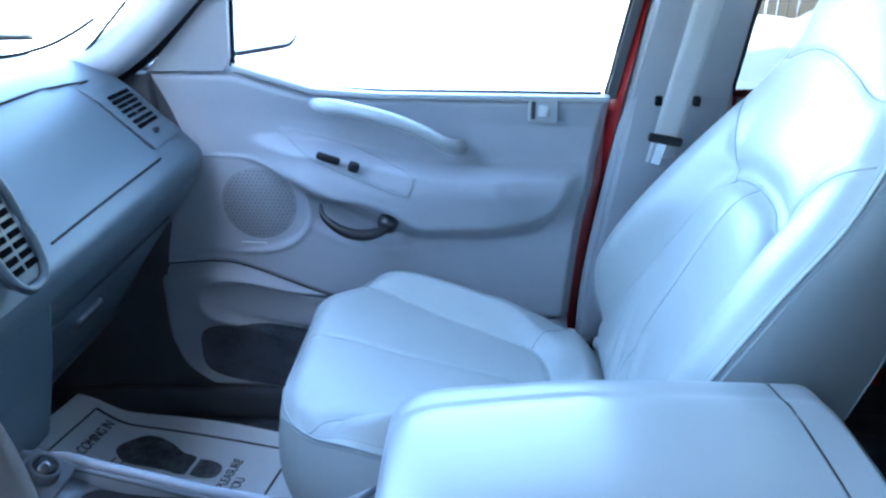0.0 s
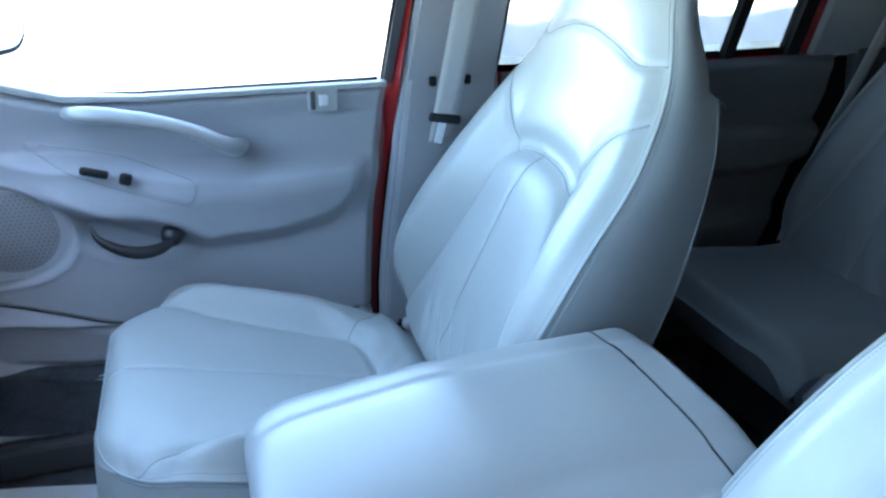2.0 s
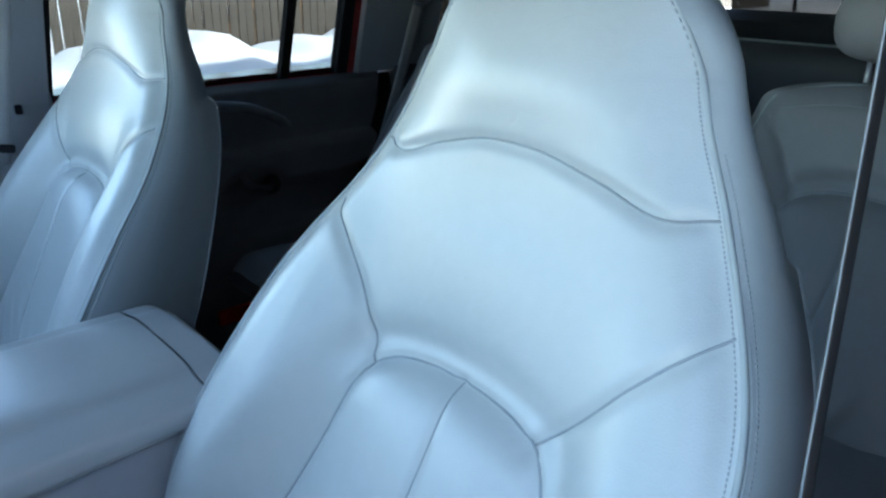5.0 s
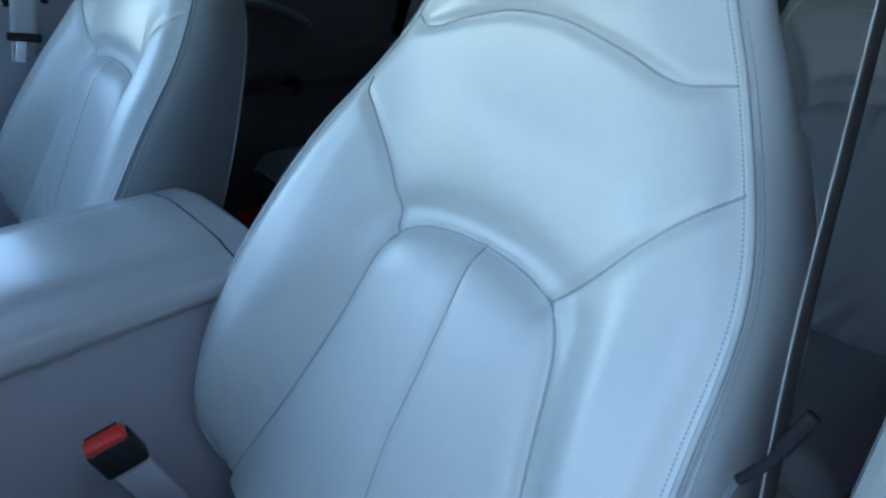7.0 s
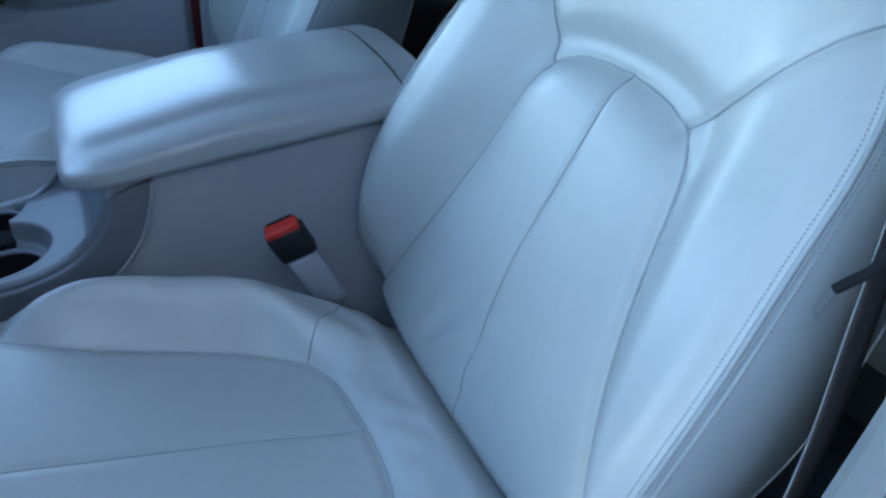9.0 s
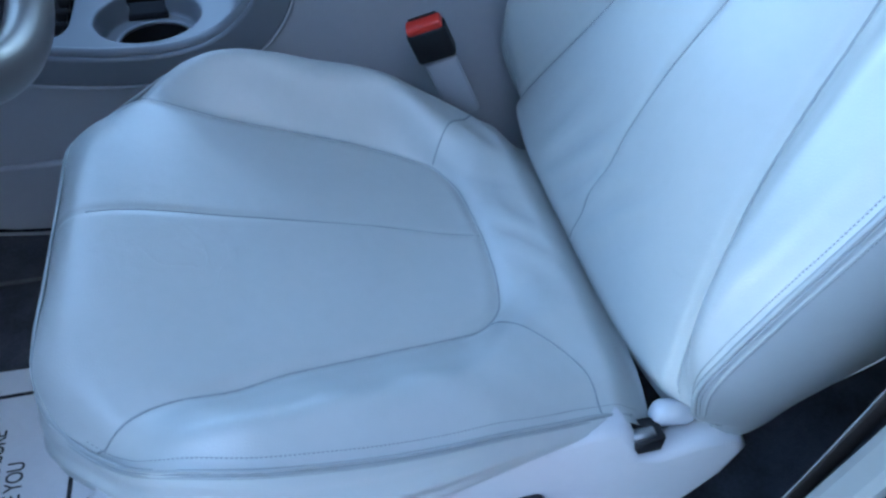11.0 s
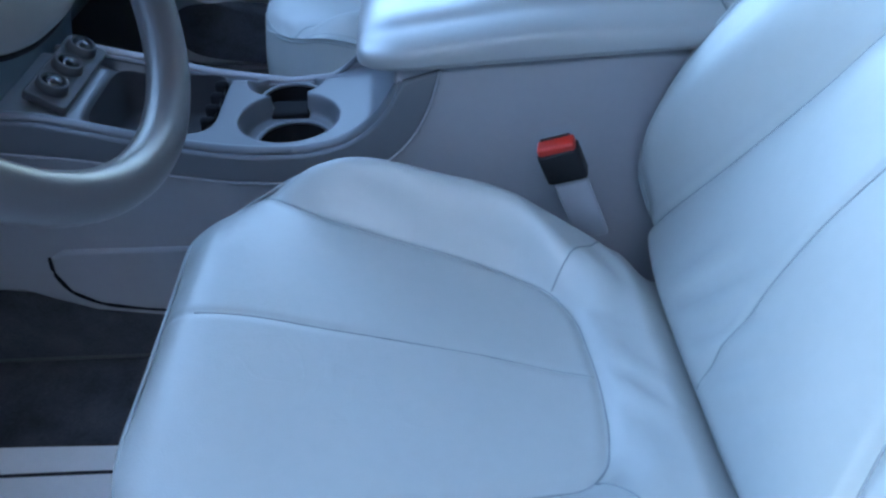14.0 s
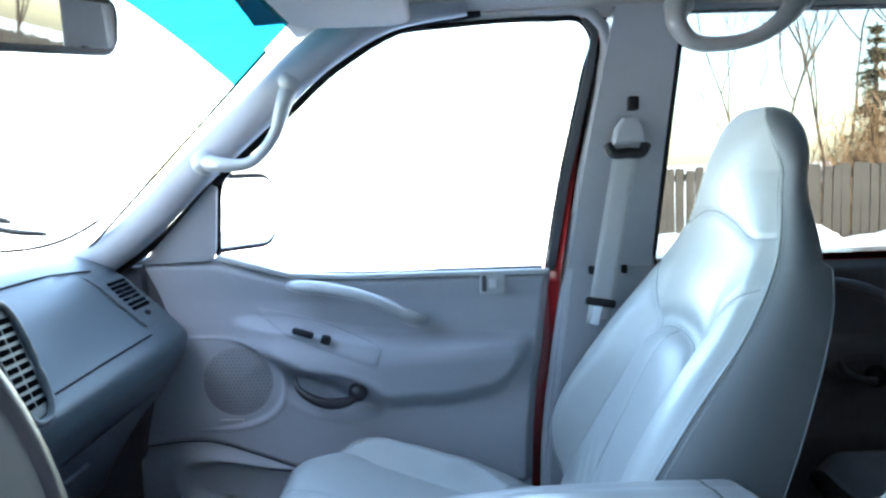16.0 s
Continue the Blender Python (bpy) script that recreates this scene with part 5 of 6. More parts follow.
# ---- steering wheel ----
def build_wheel():
    w = thing("steering_wheel", "taupe-grey two-spoke steering wheel with broad airbag pad", "steering wheel")
    w.matrix_basis = pose(-0.408, 0.013, 0.838, 0, 90 - 24, 0)      # local z points to the driver, local -x is up
    a = np.linspace(0, 2 * math.pi, 96, endpoint=False)
    rim = np.stack([0.189 * np.cos(a), 0.189 * np.sin(a), 0 * a], 1)
    part("rim", tube(rim, 0.0165, 18, closed=True), WHEEL, w, "leather-covered rim")
    right = [(-0.034, 0.0), (-0.032, 0.035), (-0.024, 0.065), (-0.008, 0.086), (0.015, 0.097), (0.04, 0.099), (0.060, 0.090), (0.076, 0.068), (0.086, 0.035), (0.089, 0.0)]
    pad = spline(right + [(x, -y) for x, y in right[-2:0:-1]] + right[:1], 81)[:-1]
    mid = np.array([0.027, 0.0])
    lay = []
    for k, h in ((0.98, -0.03), (1.0, -0.012), (1.0, -0.003), (0.975, 0.005), (0.92, 0.011), (0.80, 0.016), (0.6, 0.020), (0.35, 0.022), (0.01, 0.0225)):
        lay.append(np.concatenate([mid + (pad - mid) * k, np.full((len(pad), 1), h)], 1))
    hub = part("airbag_pad", grid_mesh("airbag_pad", np.array(lay), wrap_v=True), PAD, w, "smooth taupe-grey airbag pad")
    part("emblem", lathe([(0.0, -0.001), (0.011, -0.001), (0.0135, 0.0), (0.014, -0.004)], 32, pose(0.010, 0.0, 0.0245)), PAD, hub, "round plain emblem")
    part("emblem_ring", tube(np.stack([0.010 + 0.0142 * np.cos(a), 0.0142 * np.sin(a), 0 * a + 0.0225], 1), 0.0011, 6, closed=True), TRIM_DARK, hub)
    part("emblem_shape", prism([(0.0175, -0.006), (0.0175, 0.006), (0.010, 0.008), (0.0025, 0.003), (0.0025, -0.003), (0.010, -0.008)], "z", 0.0225, 0.0250, 0.001, 2), WHEEL, hub, "plain shield shape on the emblem")
    part("pad_gap", tube(np.concatenate([mid + (pad - mid) * 1.012, np.full((len(pad), 1), -0.006)], 1), 0.0022, 6, closed=True), RUBBER, hub)
    for sy in (-1, 1):
        # a broad spoke: flares into the rim, waisted beside the pad
        rows = []
        for q in np.linspace(0, 1, 22):
            ring = []
            for b in np.linspace(0, 2 * math.pi, 36, endpoint=False):
                v = math.copysign(abs(math.cos(b)) ** 0.55, math.cos(b))
                h = math.copysign(abs(math.sin(b)) ** 0.8, math.sin(b))
                ang = radians(80 - 29 * v)
                outer = np.array([0.186 * math.cos(ang), 0.186 * math.sin(ang)])
                inner = np.array([0.027 + 0.046 * v, 0.078])
                p = inner + (outer - inner) * q
                p[0] -= 0.020 * v * math.sin(math.pi * q) ** 1.3
                ring.append((p[0], sy * p[1], -0.006 + 0.006 * q + 0.0125 * h))
            rows.append(ring)
        part("spoke", grid_mesh("spoke", np.array(rows), wrap_v=True, flip=sy > 0), WHEEL, w, "broad smooth spoke")
        strip = spline([(-0.020, sy * 0.083, 0.004), (0.003, sy * 0.099, 0.006), (0.026, sy * 0.107, 0.006), (0.050, sy * 0.107, 0.004)], 24)
        sw = part("button_strip", ribbon(strip, (-0.25, sy, 0.15), 0.015, 0.006), TRIM_DARK, w, "strip of cruise buttons")
        for k in range(4):
            p = strip[3 + 6 * k]
            part("button", box(p[0], p[1], p[2] + 0.004, 0.015, 0.011, 0.005, 0.002, 2, (0, 0, sy * (32 - 14 * k))), PAD, sw)
    part("column", lathe([(0.0, -0.03), (0.055, -0.03), (0.060, -0.12), (0.075, -0.30)], 24), TRIM_DARK, w, "dark steering column shroud")
    return w


build_wheel()


# ---- console ----
CROSS = [(-0.97, 0.0), (-0.995, 0.10), (-1.0, 0.22), (-1.0, 0.38), (-0.988, 0.50), (-0.96, 0.60), (-0.91, 0.665), (-0.84, 0.72), (-0.76, 0.765), (-0.69, 0.80), (-0.64, 0.845), (-0.58, 0.905), (-0.50, 0.95),
         (-0.36, 0.985), (-0.18, 1.0), (0.0, 1.005)]


def lid_loft(x0, x1, n, nose=False, tail=False):
    """A length of the padded lid: a crowned section with long facets, rounded at its ends."""
    half = spline(CROSS, 44)
    sec = np.concatenate([half, (half * [-1, 1])[-2::-1]])
    xs = np.linspace(x0, x1, n)
    if nose:
        xs = np.concatenate([x0 + 0.085 * (1 - np.cos(np.linspace(0, math.pi / 2, 26)[:-1])), np.linspace(x0 + 0.085, x1, n)])
    zb = 0.576 + 0.050 * (xs + 0.15)
    zt = 0.612 + 0.025 * smooth(-0.21, 0.02, xs) - 0.006 * smooth(0.10, 0.30, xs) + 0.002
    w = np.full(len(xs), 0.146)
    if nose:
        k = np.clip((x0 + 0.085 - xs) / 0.085, 0, 1)
        w = w * (0.60 + 0.40 * (1 - k ** 3.0) ** (1 / 2.6))
        zt = zb + (zt - zb) * (0.24 + 0.76 * (1 - k ** 2.6) ** (1 / 2.4))
    if tail:
        k = smooth(0.232, 0.270, xs)
        w = w * (1 - 0.10 * k)
        zt, zb = zt - 0.040 * k ** 2, zb - 0.012 * k
    X = np.repeat(xs[:, None], len(sec), 1)
    Yc = MID + w[:, None] * sec[None, :, 0]
    Z = zb[:, None] + (zt - zb)[:, None] * sec[None, :, 1]
    P = np.stack([X, Yc, Z], -1)
    if nose:
        first = P[0].copy()
        first[:, 2] = np.minimum(first[:, 2], first[0, 2])
        first[:, 0] += 0.004
        P = np.concatenate([first[None], P])
    return P


def build_console():
    con = thing("centre_console", "grey plastic centre console with padded leather armrest lid", "console")
    # body under the lid
    side = [(-0.148, 0.572), (-0.186, 0.514), (-0.225, 0.478), (-0.27, 0.466), (-0.33, 0.466), (-0.44, 0.484), (-0.53, 0.508), (-0.60, 0.526), (-0.95, 0.53), (-0.95, 0.30), (-0.68, 0.262), (-0.60, 0.225), (-0.48, 0.205), (-0.30, 0.19),
            (0.30, 0.19), (0.312, 0.35), (0.290, 0.54), (0.262, 0.590), (0.18, 0.588)]
    for sg in (-1, 1):
        y0, y1 = sorted((MID + sg * 0.130, MID + sg * 0.118))
        lower = [(x, z - 0.022 * float(smooth(-0.20, -0.30, x)) if z > 0.45 else z) for x, z in side] if sg > 0 else side
        wall = part("side_wall", prism(lower, "y", y0, y1, 0.005), TRIM, con, "smooth grey console side")
        yy = MID + sg * 0.1285
        part("map_pocket", prism([(-0.628, 0.325), (-0.630, 0.30), (-0.618, 0.268), (-0.585, 0.245), (-0.53, 0.232), (-0.46, 0.224), (-0.33, 0.222), (-0.318, 0.235), (-0.318, 0.325), (-0.33, 0.334), (-0.61, 0.336)], "y", *sorted((yy, yy + sg * 0.010)), 0.005, 3), TRIM, wall, "moulded side pocket")
        edge = [(-0.628, 0.325), (-0.630, 0.30), (-0.618, 0.268), (-0.585, 0.245), (-0.53, 0.232), (-0.46, 0.224), (-0.33, 0.222)]
        part("pocket_gap", tube(spline([(x - 0.003, yy + sg * 0.003, z - 0.003) for x, z in edge], 40), 0.0035, 6), RUBBER, wall)
    part("tunnel", prism([(-1.02, 0.098), (-1.0, 0.32), (-0.66, 0.27), (-0.46, 0.215), (0.28, 0.20), (0.30, 0.098)], "y", MID - 0.112, MID + 0.112, 0.02), CARPET, con, "dark carpeted tunnel under the console")
    part("rear_wall", prism([(0.257, 0.578), (0.286, 0.53), (0.310, 0.35), (0.300, 0.10), (0.27, 0.10), (0.247, 0.578)], "y", MID - 0.118, MID + 0.118, 0.004), TRIM, con)
    # padded lid and the fixed end behind it
    part("lid", grid_mesh("lid", lid_loft(-0.212, 0.198, 60, nose=True)), VINYL, con, "padded blue-grey leather armrest lid")
    part("hinge_end", grid_mesh("hinge_end", lid_loft(0.2015, 0.268, 24, tail=True)), VINYL, con, "grey rear end of the console top")
    part("lid_joint", tube(lid_loft(0.1997, 0.1998, 2)[0][2:-2] - np.array([0, 0, 0.0025]), 0.0016, 6), SEAM, con)
    part("neck", prism([(-0.150, 0.47), (-0.172, 0.535), (-0.168, 0.574), (-0.10, 0.580), (-0.10, 0.47)], "y", MID - 0.1295, MID + 0.1295, 0.006, 3), TRIM, con, "grey neck below the front of the lid")
    part("under_lid", prism(rounded(-0.140, 0.255, MID - 0.127, MID + 0.127, 0.03), "z", 0.550, 0.578, 0.0), RUBBER, con)
    # front tray: deck with real wells for two cups and a bin
    deck_z = 0.466
    WELLS = ((-0.312, 0.418, 0.062), (-0.328, 0.528, 0.050))
    CUPS = ((-0.306, 0.404, 0.047), (-0.322, 0.522, 0.042))
    nx, ny = 220, 120
    xs2, ys2 = np.linspace(-0.66, -0.165, nx), np.linspace(MID - 0.118, MID + 0.118, ny)
    Xd, Yd = np.meshgrid(xs2, ys2, indexing="ij")
    Zd = deck_z + 0.05 * smooth(-0.50, -0.66, Xd) + 0.0 * Yd
    Zd = Zd + 0.100 * smooth(-0.215, -0.150, Xd) ** 1.5
    for cx, cy, r in WELLS:
        d = np.hypot(Xd - cx, Yd - cy) - r
        Zd = np.where(d < 0.004, np.minimum(Zd, deck_z + (Zd - deck_z) * smooth(-0.004, 0.004, d) - 0.028 * smooth(0.004, -0.004, d)), Zd)
    for cx, cy, r in CUPS:
        d = np.hypot(Xd - cx, Yd - cy) - r
        Zd = Zd - 0.075 * smooth(0.002, -0.002, d)
    slotd = np.maximum(np.abs(Xd + 0.318) - 0.024, np.abs(Yd - 0.475) - 0.05)
    Zd = np.minimum(Zd, np.where(slotd < 0, deck_z - 0.028, Zd))
    bind = (((np.abs(Xd + 0.488) / 0.078) ** 6 + (np.abs(Yd - 0.472) / 0.085) ** 6) ** (1 / 6) - 1) * 0.08
    Zd = Zd - 0.075 * smooth(0.006, -0.006, bind)
    Zd = Zd - 0.022 * smooth(MID + 0.07, MID + 0.118, Yd) * smooth(-0.20, -0.30, Xd)
    part("tray", grid_mesh("tray", np.stack([Xd, Yd, Zd], -1)), TRAY, con, "grey tray with two cup wells and a bin")
    for cx, cy, r in CUPS:
        part("cup_liner", lathe([(r - 0.001, 0.001), (r - 0.002, -0.068), (r - 0.006, -0.072), (0.0, -0.072)], 40, pose(cx, cy, deck_z - 0.028)), RUBBER, con, "black rubber cup well liner")
        part("cup_rim", tube([(cx + (r + 0.001) * math.cos(t), cy + (r + 0.001) * math.sin(t), deck_z - 0.0275) for t in np.linspace(0, 2 * math.pi, 48, endpoint=False)], 0.003, 8, closed=True), TRAY, con)
    part("cup_arm", prism([(-0.343, 0.462), (-0.293, 0.462), (-0.295, 0.500), (-0.345, 0.500)], "z", deck_z - 0.046, deck_z - 0.020, 0.003), RUBBER, con, "black rubber divider between the cups")
    th = np.linspace(0, 2 * math.pi, 72, endpoint=False)
    bx = np.sign(np.cos(th)) * np.abs(np.cos(th)) ** (1 / 3)
    by = np.sign(np.sin(th)) * np.abs(np.sin(th)) ** (1 / 3)
    lay = [np.stack([-0.488 + 0.078 * k * bx, 0.472 + 0.085 * k * by, deck_z + 0.05 * smooth(-0.50, -0.66, -0.488 + 0.078 * k * bx) + h], 1) for k, h in ((0.985, -0.004), (0.955, -0.015), (0.925, -0.058), (0.86, -0.064), (0.01, -0.064))]
    # added dark lining: the shade inside the deep bin is put into its colour
    part("bin_liner", grid_mesh("bin_liner", np.array(lay), wrap_v=True), BIN_SHADE, con, "inside of the bin, coloured dark for its shade")
    for i in range(4):
        part("coin_rib", box(-0.418, 0.420 + 0.034 * i, deck_z - 0.010, 0.020, 0.012, 0.022, 0.005), RUBBER, con)
    pan = part("socket_panel", prism(rounded(-0.085, 0.085, -0.026, 0.026, 0.006), "z", -0.008, 0.004, 0.002), TRIM_DARK, con, "dark panel with three chrome-capped sockets", at=pose(-0.600, 0.472, 0.512, 0, 0, 0) @ pose(0, 0, 0, 0, 32, 0) @ pose(0, 0, 0, 0, 0, 90))
    for k in (-0.055, 0.0, 0.055):
        so = part("socket", lathe([(0.0, 0.016), (0.011, 0.015), (0.013, 0.010), (0.015, 0.0)], 24, pose(k, 0.002, 0.004)), GLOSS_BLACK, pan)
        part("socket_ring", lathe([(0.0135, 0.010), (0.0145, 0.0135), (0.0175, 0.0125), (0.0195, 0.002)], 24, pose(k, 0.002, 0.004)), TRIM_DARK, so)
    rim = [(-0.66, 0.526), (-0.60, 0.524), (-0.53, 0.508), (-0.44, 0.484), (-0.33, 0.468), (-0.27, 0.470), (-0.225, 0.484), (-0.188, 0.514), (-0.160, 0.556)]
    band = [(-0.66, 0.526), (-0.60, 0.524), (-0.53, 0.508), (-0.44, 0.484), (-0.33, 0.468), (-0.27, 0.470), (-0.225, 0.484), (-0.188, 0.514), (-0.160, 0.560)]
    under = [(-0.118, 0.572), (-0.128, 0.535), (-0.152, 0.488), (-0.190, 0.452), (-0.25, 0.432), (-0.33, 0.431), (-0.44, 0.446), (-0.53, 0.469), (-0.66, 0.488)]
    skin = [tuple(p) for p in spline(band, 40)] + [tuple(p) for p in spline(under, 40)]
    part("tray_side", prism(skin, "y", MID - 0.1375, MID - 0.127, 0.004, 3), TRAY, con, "dark grey side of the tray moulding")
    # paler ridge that draws the highlight along the lower edge of the tray side
    part("tray_edge", tube(spline([(x, MID - 0.1365, z - 0.001) for x, z in under], 40), 0.0022, 6), TRIM, con)
    for y, dz in ((MID - 0.124, 0.0), (MID + 0.118, -0.034)):
        p3 = spline([(x, y, z + dz * float(smooth(-0.20, -0.30, x))) for x, z in rim], 40)
        part("rim", tube(p3, 0.0075 if dz == 0.0 else 0.004, 10), TRAY, con, "rolled edge of the tray")
    return con


build_console()


# ---- rear of the cabin ----
def rear_lining():
    """The rear passenger door seen past the front seat."""
    d = thing("car_door", "closed rear passenger door with grey moulded lining", "car door")
    xs, zs = np.linspace(0.43, 1.125, 120), np.linspace(0.16, 0.80, 110)
    Xg, Zg = np.meshgrid(xs, zs, indexing="ij")
    rear = knots(zs, [(0.16, 0.93), (0.30, 0.98), (0.45, 1.04), (0.60, 1.09), (0.76, 1.135), (0.80, 1.125)])
    Xs = 0.34 + (Xg - 0.43) / (1.125 - 0.43) * (rear[None] - 0.34)
    r = 0.012 * smooth(0.74, 0.79, Zg) + 0.036 * smooth(0.0, 0.02, 0.655 - Zg) * smooth(-0.03, 0.01, Zg - 0.565 - 0.02 * smooth(0.95, 1.1, Xs))
    r = r + 0.018 * smooth(0.006, -0.03, Zg - 0.46)
    cup = ellipse_d(Xs, Zg, 0.72, 0.555, 0.085, 0.045, 10)
    r = r - 0.020 * smooth(0.012, -0.015, cup)
    ed = np.minimum(np.minimum(Xs - 0.34, rear[None] - Xs), 0.80 - Zg)
    r = r - 0.02 * (1 - smooth(0, 0.02, ed))
    part("lining", grid_mesh("lining", np.stack([Xs, 1.226 - r, Zg], -1), flip=True), REAR_TRIM_DIM, d, "grey moulded rear door lining")
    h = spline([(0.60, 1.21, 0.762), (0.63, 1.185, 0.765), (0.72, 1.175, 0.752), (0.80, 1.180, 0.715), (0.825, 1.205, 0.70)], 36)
    part("pull_handle", tube(h, 0.015, 12, flat=0.8), REAR_TRIM_DIM, d, "curved grey pull handle")
    hp = spline([(0.69, 1.185, 0.60), (0.70, 1.178, 0.58), (0.73, 1.172, 0.565), (0.76, 1.172, 0.56)], 24)
    part("release_handle", tube(hp, 0.008, 10), TRIM_DARK, d)
    part("release_pivot", lathe([(0.0, 0.026), (0.014, 0.024), (0.022, 0.014), (0.024, 0.0)], 24, pose(0.775, 1.20, 0.562, 90)), BLACK, d, "round black handle end")
    part("door_reflector", box(0.655, 1.200, 0.252, 0.095, 0.012, 0.040, 0.004), RED_BUTTON, d, "bright red door reflector")
    return d


rear_lining()


def rear_seat(label, m, at):
    """A second-row seat with a loose headrest on top of its back."""
    seat = thing("rear_seat", label, "car seat", group="rear seats", at=at)
    seat_back(seat, False, m, REAR_LEATHER_DIM, REAR_LEATHER_DIM)
    xs, u = np.linspace(-0.215, 0.16, 60), np.linspace(-1, 1, 50)
    X, U = np.meshgrid(xs, u, indexing="ij")
    Y = 0.235 * U
    Z = 0.43 + 0.02 * smooth(0.1, -0.12, X) - 0.035 * smooth(-0.16, -0.215, X) ** 2 - 0.05 * np.abs(U) ** 6 + 0.012 * smooth(0.45, 0.8, np.abs(U))
    P = np.stack([X, Y, Z], -1)
    part("cushion", grid_mesh("cushion", P), REAR_LEATHER_DIM, seat, "grey leather cushion")
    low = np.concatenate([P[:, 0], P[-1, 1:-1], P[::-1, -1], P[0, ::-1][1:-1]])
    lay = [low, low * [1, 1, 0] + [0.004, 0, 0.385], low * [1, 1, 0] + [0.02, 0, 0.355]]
    part("cushion_side", grid_mesh("cushion_side", np.array(lay), wrap_v=True), REAR_LEATHER_DIM, seat)
    part("seat_frame", box(0.07, 0, 0.225, 0.20, 0.40, 0.25, 0.02), TRIM_DARK, seat, "dark seat frame")
    # headrest: rounded cushion on two steel posts
    n = 28
    a = np.linspace(0, 2 * math.pi, 44, endpoint=False)
    rows = []
    for ph in np.linspace(-math.pi / 2, math.pi / 2, n):
        k, h = math.cos(ph) ** 0.45, math.sin(ph)
        rows.append(np.stack([0.385 + 0.045 * k * np.sign(np.cos(a)) * np.abs(np.cos(a)) ** 0.6, 0.122 * k * np.sign(np.sin(a)) * np.abs(np.sin(a)) ** 0.55, np.full(44, 0.985 + 0.058 * np.sign(h) * abs(h) ** 0.8)], 1))
    part("headrest", grid_mesh("headrest", np.array(rows), wrap_v=True, flip=True), REAR_LEATHER_DIM, seat, "grey leather headrest")
    for k in (-0.06, 0.06):
        part("headrest_post", tube([(0.375, k, 0.86), (0.383, k, 0.95)], 0.006, 8), STEEL, seat)
    return seat


rear_seat("grey leather rear seat with headrest behind the passenger", -1, (0.82, 0.90, 0))
rear_seat("grey leather rear seat with headrest behind the driver", 1, (0.82, 0.004, 0))
mid_seat = thing("rear_seat", "narrow grey leather middle rear seat", "car seat", group="rear seats", at=(0.82, MID, 0))
part("backrest", prism([(0.16, 0.42), (0.30, 0.85), (0.34, 0.86), (0.39, 0.84), (0.30, 0.42)], "y", -0.20, 0.20, 0.02, 3), REAR_LEATHER_DIM, mid_seat)
part("cushion", prism([(-0.195, 0.355), (-0.21, 0.40), (-0.17, 0.44), (0.16, 0.43), (0.16, 0.355)], "y", -0.20, 0.20, 0.02, 3), REAR_LEATHER_DIM, mid_seat)
third = thing("rear_bench", "dark folded third-row bench with pale piping", "car seat", at=(0, 0, 0))
part("backrest", box(1.75, MID, 0.60, 0.16, 1.16, 0.58, 0.05, 3, (0, 8, 0)), TRIM_DARK, third)
part("cushion", box(1.52, MID, 0.34, 0.46, 1.16, 0.16, 0.05, 3), TRIM_DARK, third)
part("piping", tube([(1.83, -0.10, 0.885), (1.83, 1.0, 0.885)], 0.006, 6), THREAD, third)


def buckle(label, tip, base, wide):
    """A belt buckle with a red button on its stalk."""
    b = thing("seat_belt_buckle", label, "seat belt buckle")
    t, f = Vector(tip), Vector(base)
    z = (t - f).normalized()
    y = Vector(wide).normalized()
    x = y.cross(z).normalized()
    y = z.cross(x)
    b.matrix_basis = Matrix.Translation(t) @ Matrix((x, y, z)).transposed().to_4x4()
    n = (t - f).length
    part("housing", box(0, 0, -0.026, 0.022, 0.047, 0.046, 0.005, 3), BLACK, b, "black plastic buckle housing")
    part("button", box(0, 0, -0.001, 0.018, 0.042, 0.012, 0.003), RED_BUTTON, b, "red release button")
    part("slot", box(-0.008, 0, 0.0030, 0.003, 0.034, 0.007, 0.001), BLACK, b)
    part("stalk", box(0, 0, -0.055 - (n - 0.055) / 2, 0.011, 0.040, n - 0.055, 0.004), TRIM, b, "grey sleeve of the buckle")
    return b


buckle("black seat belt buckle with red button beside the console", (0.006, 0.248, 0.512), (0.065, 0.262, 0.375), (0.96, -0.25, 0.40))


def belt(label, path, wide, mat, width=0.047):
    s = thing("seat_belt", label, "seat belt")
    part("webbing", ribbon(spline(path, 40), wide, width), mat, s)
    return s


# passenger belt from its ring down past the seat
pb = belt("grey seat belt hanging from the pillar ring", [(0.246, 1.122, 1.035), (0.231, 1.140, 0.92), (0.213, 1.165, 0.78), (0.203, 1.178, 0.70)], (1, 0.1, 0.18), WEBBING, 0.050)
ring = part("guide_ring", tube(spline([(0.211, 1.118, 1.046), (0.217, 1.112, 1.031), (0.246, 1.109, 1.029), (0.274, 1.110, 1.031), (0.281, 1.112, 1.046)], 20), 0.010, 8), BLACK, pb, "black plastic belt guide")
part("ring_cover", prism([(0.217, 1.045), (0.276, 1.048), (0.271, 1.078), (0.257, 1.096), (0.237, 1.094), (0.222, 1.074)], "y", 1.098, 1.125, 0.006, 3), TRIM, pb, "grey cover of the belt guide")
part("adjuster", box(0.256, 1.112, 1.120, 0.020, 0.018, 0.026, 0.004), BLACK, pb, "black height adjuster button")
part("latch_plate", box(0.206, 1.168, 0.738, 0.060, 0.012, 0.016, 0.004, 2, (0, 10, 0)), BLACK, pb, "black latch plate")
part("latch_tongue", box(0.196, 1.166, 0.714, 0.018, 0.003, 0.040, 0.001, 1, (0, 14, 0)), CHROME, pb, "bright steel tongue")
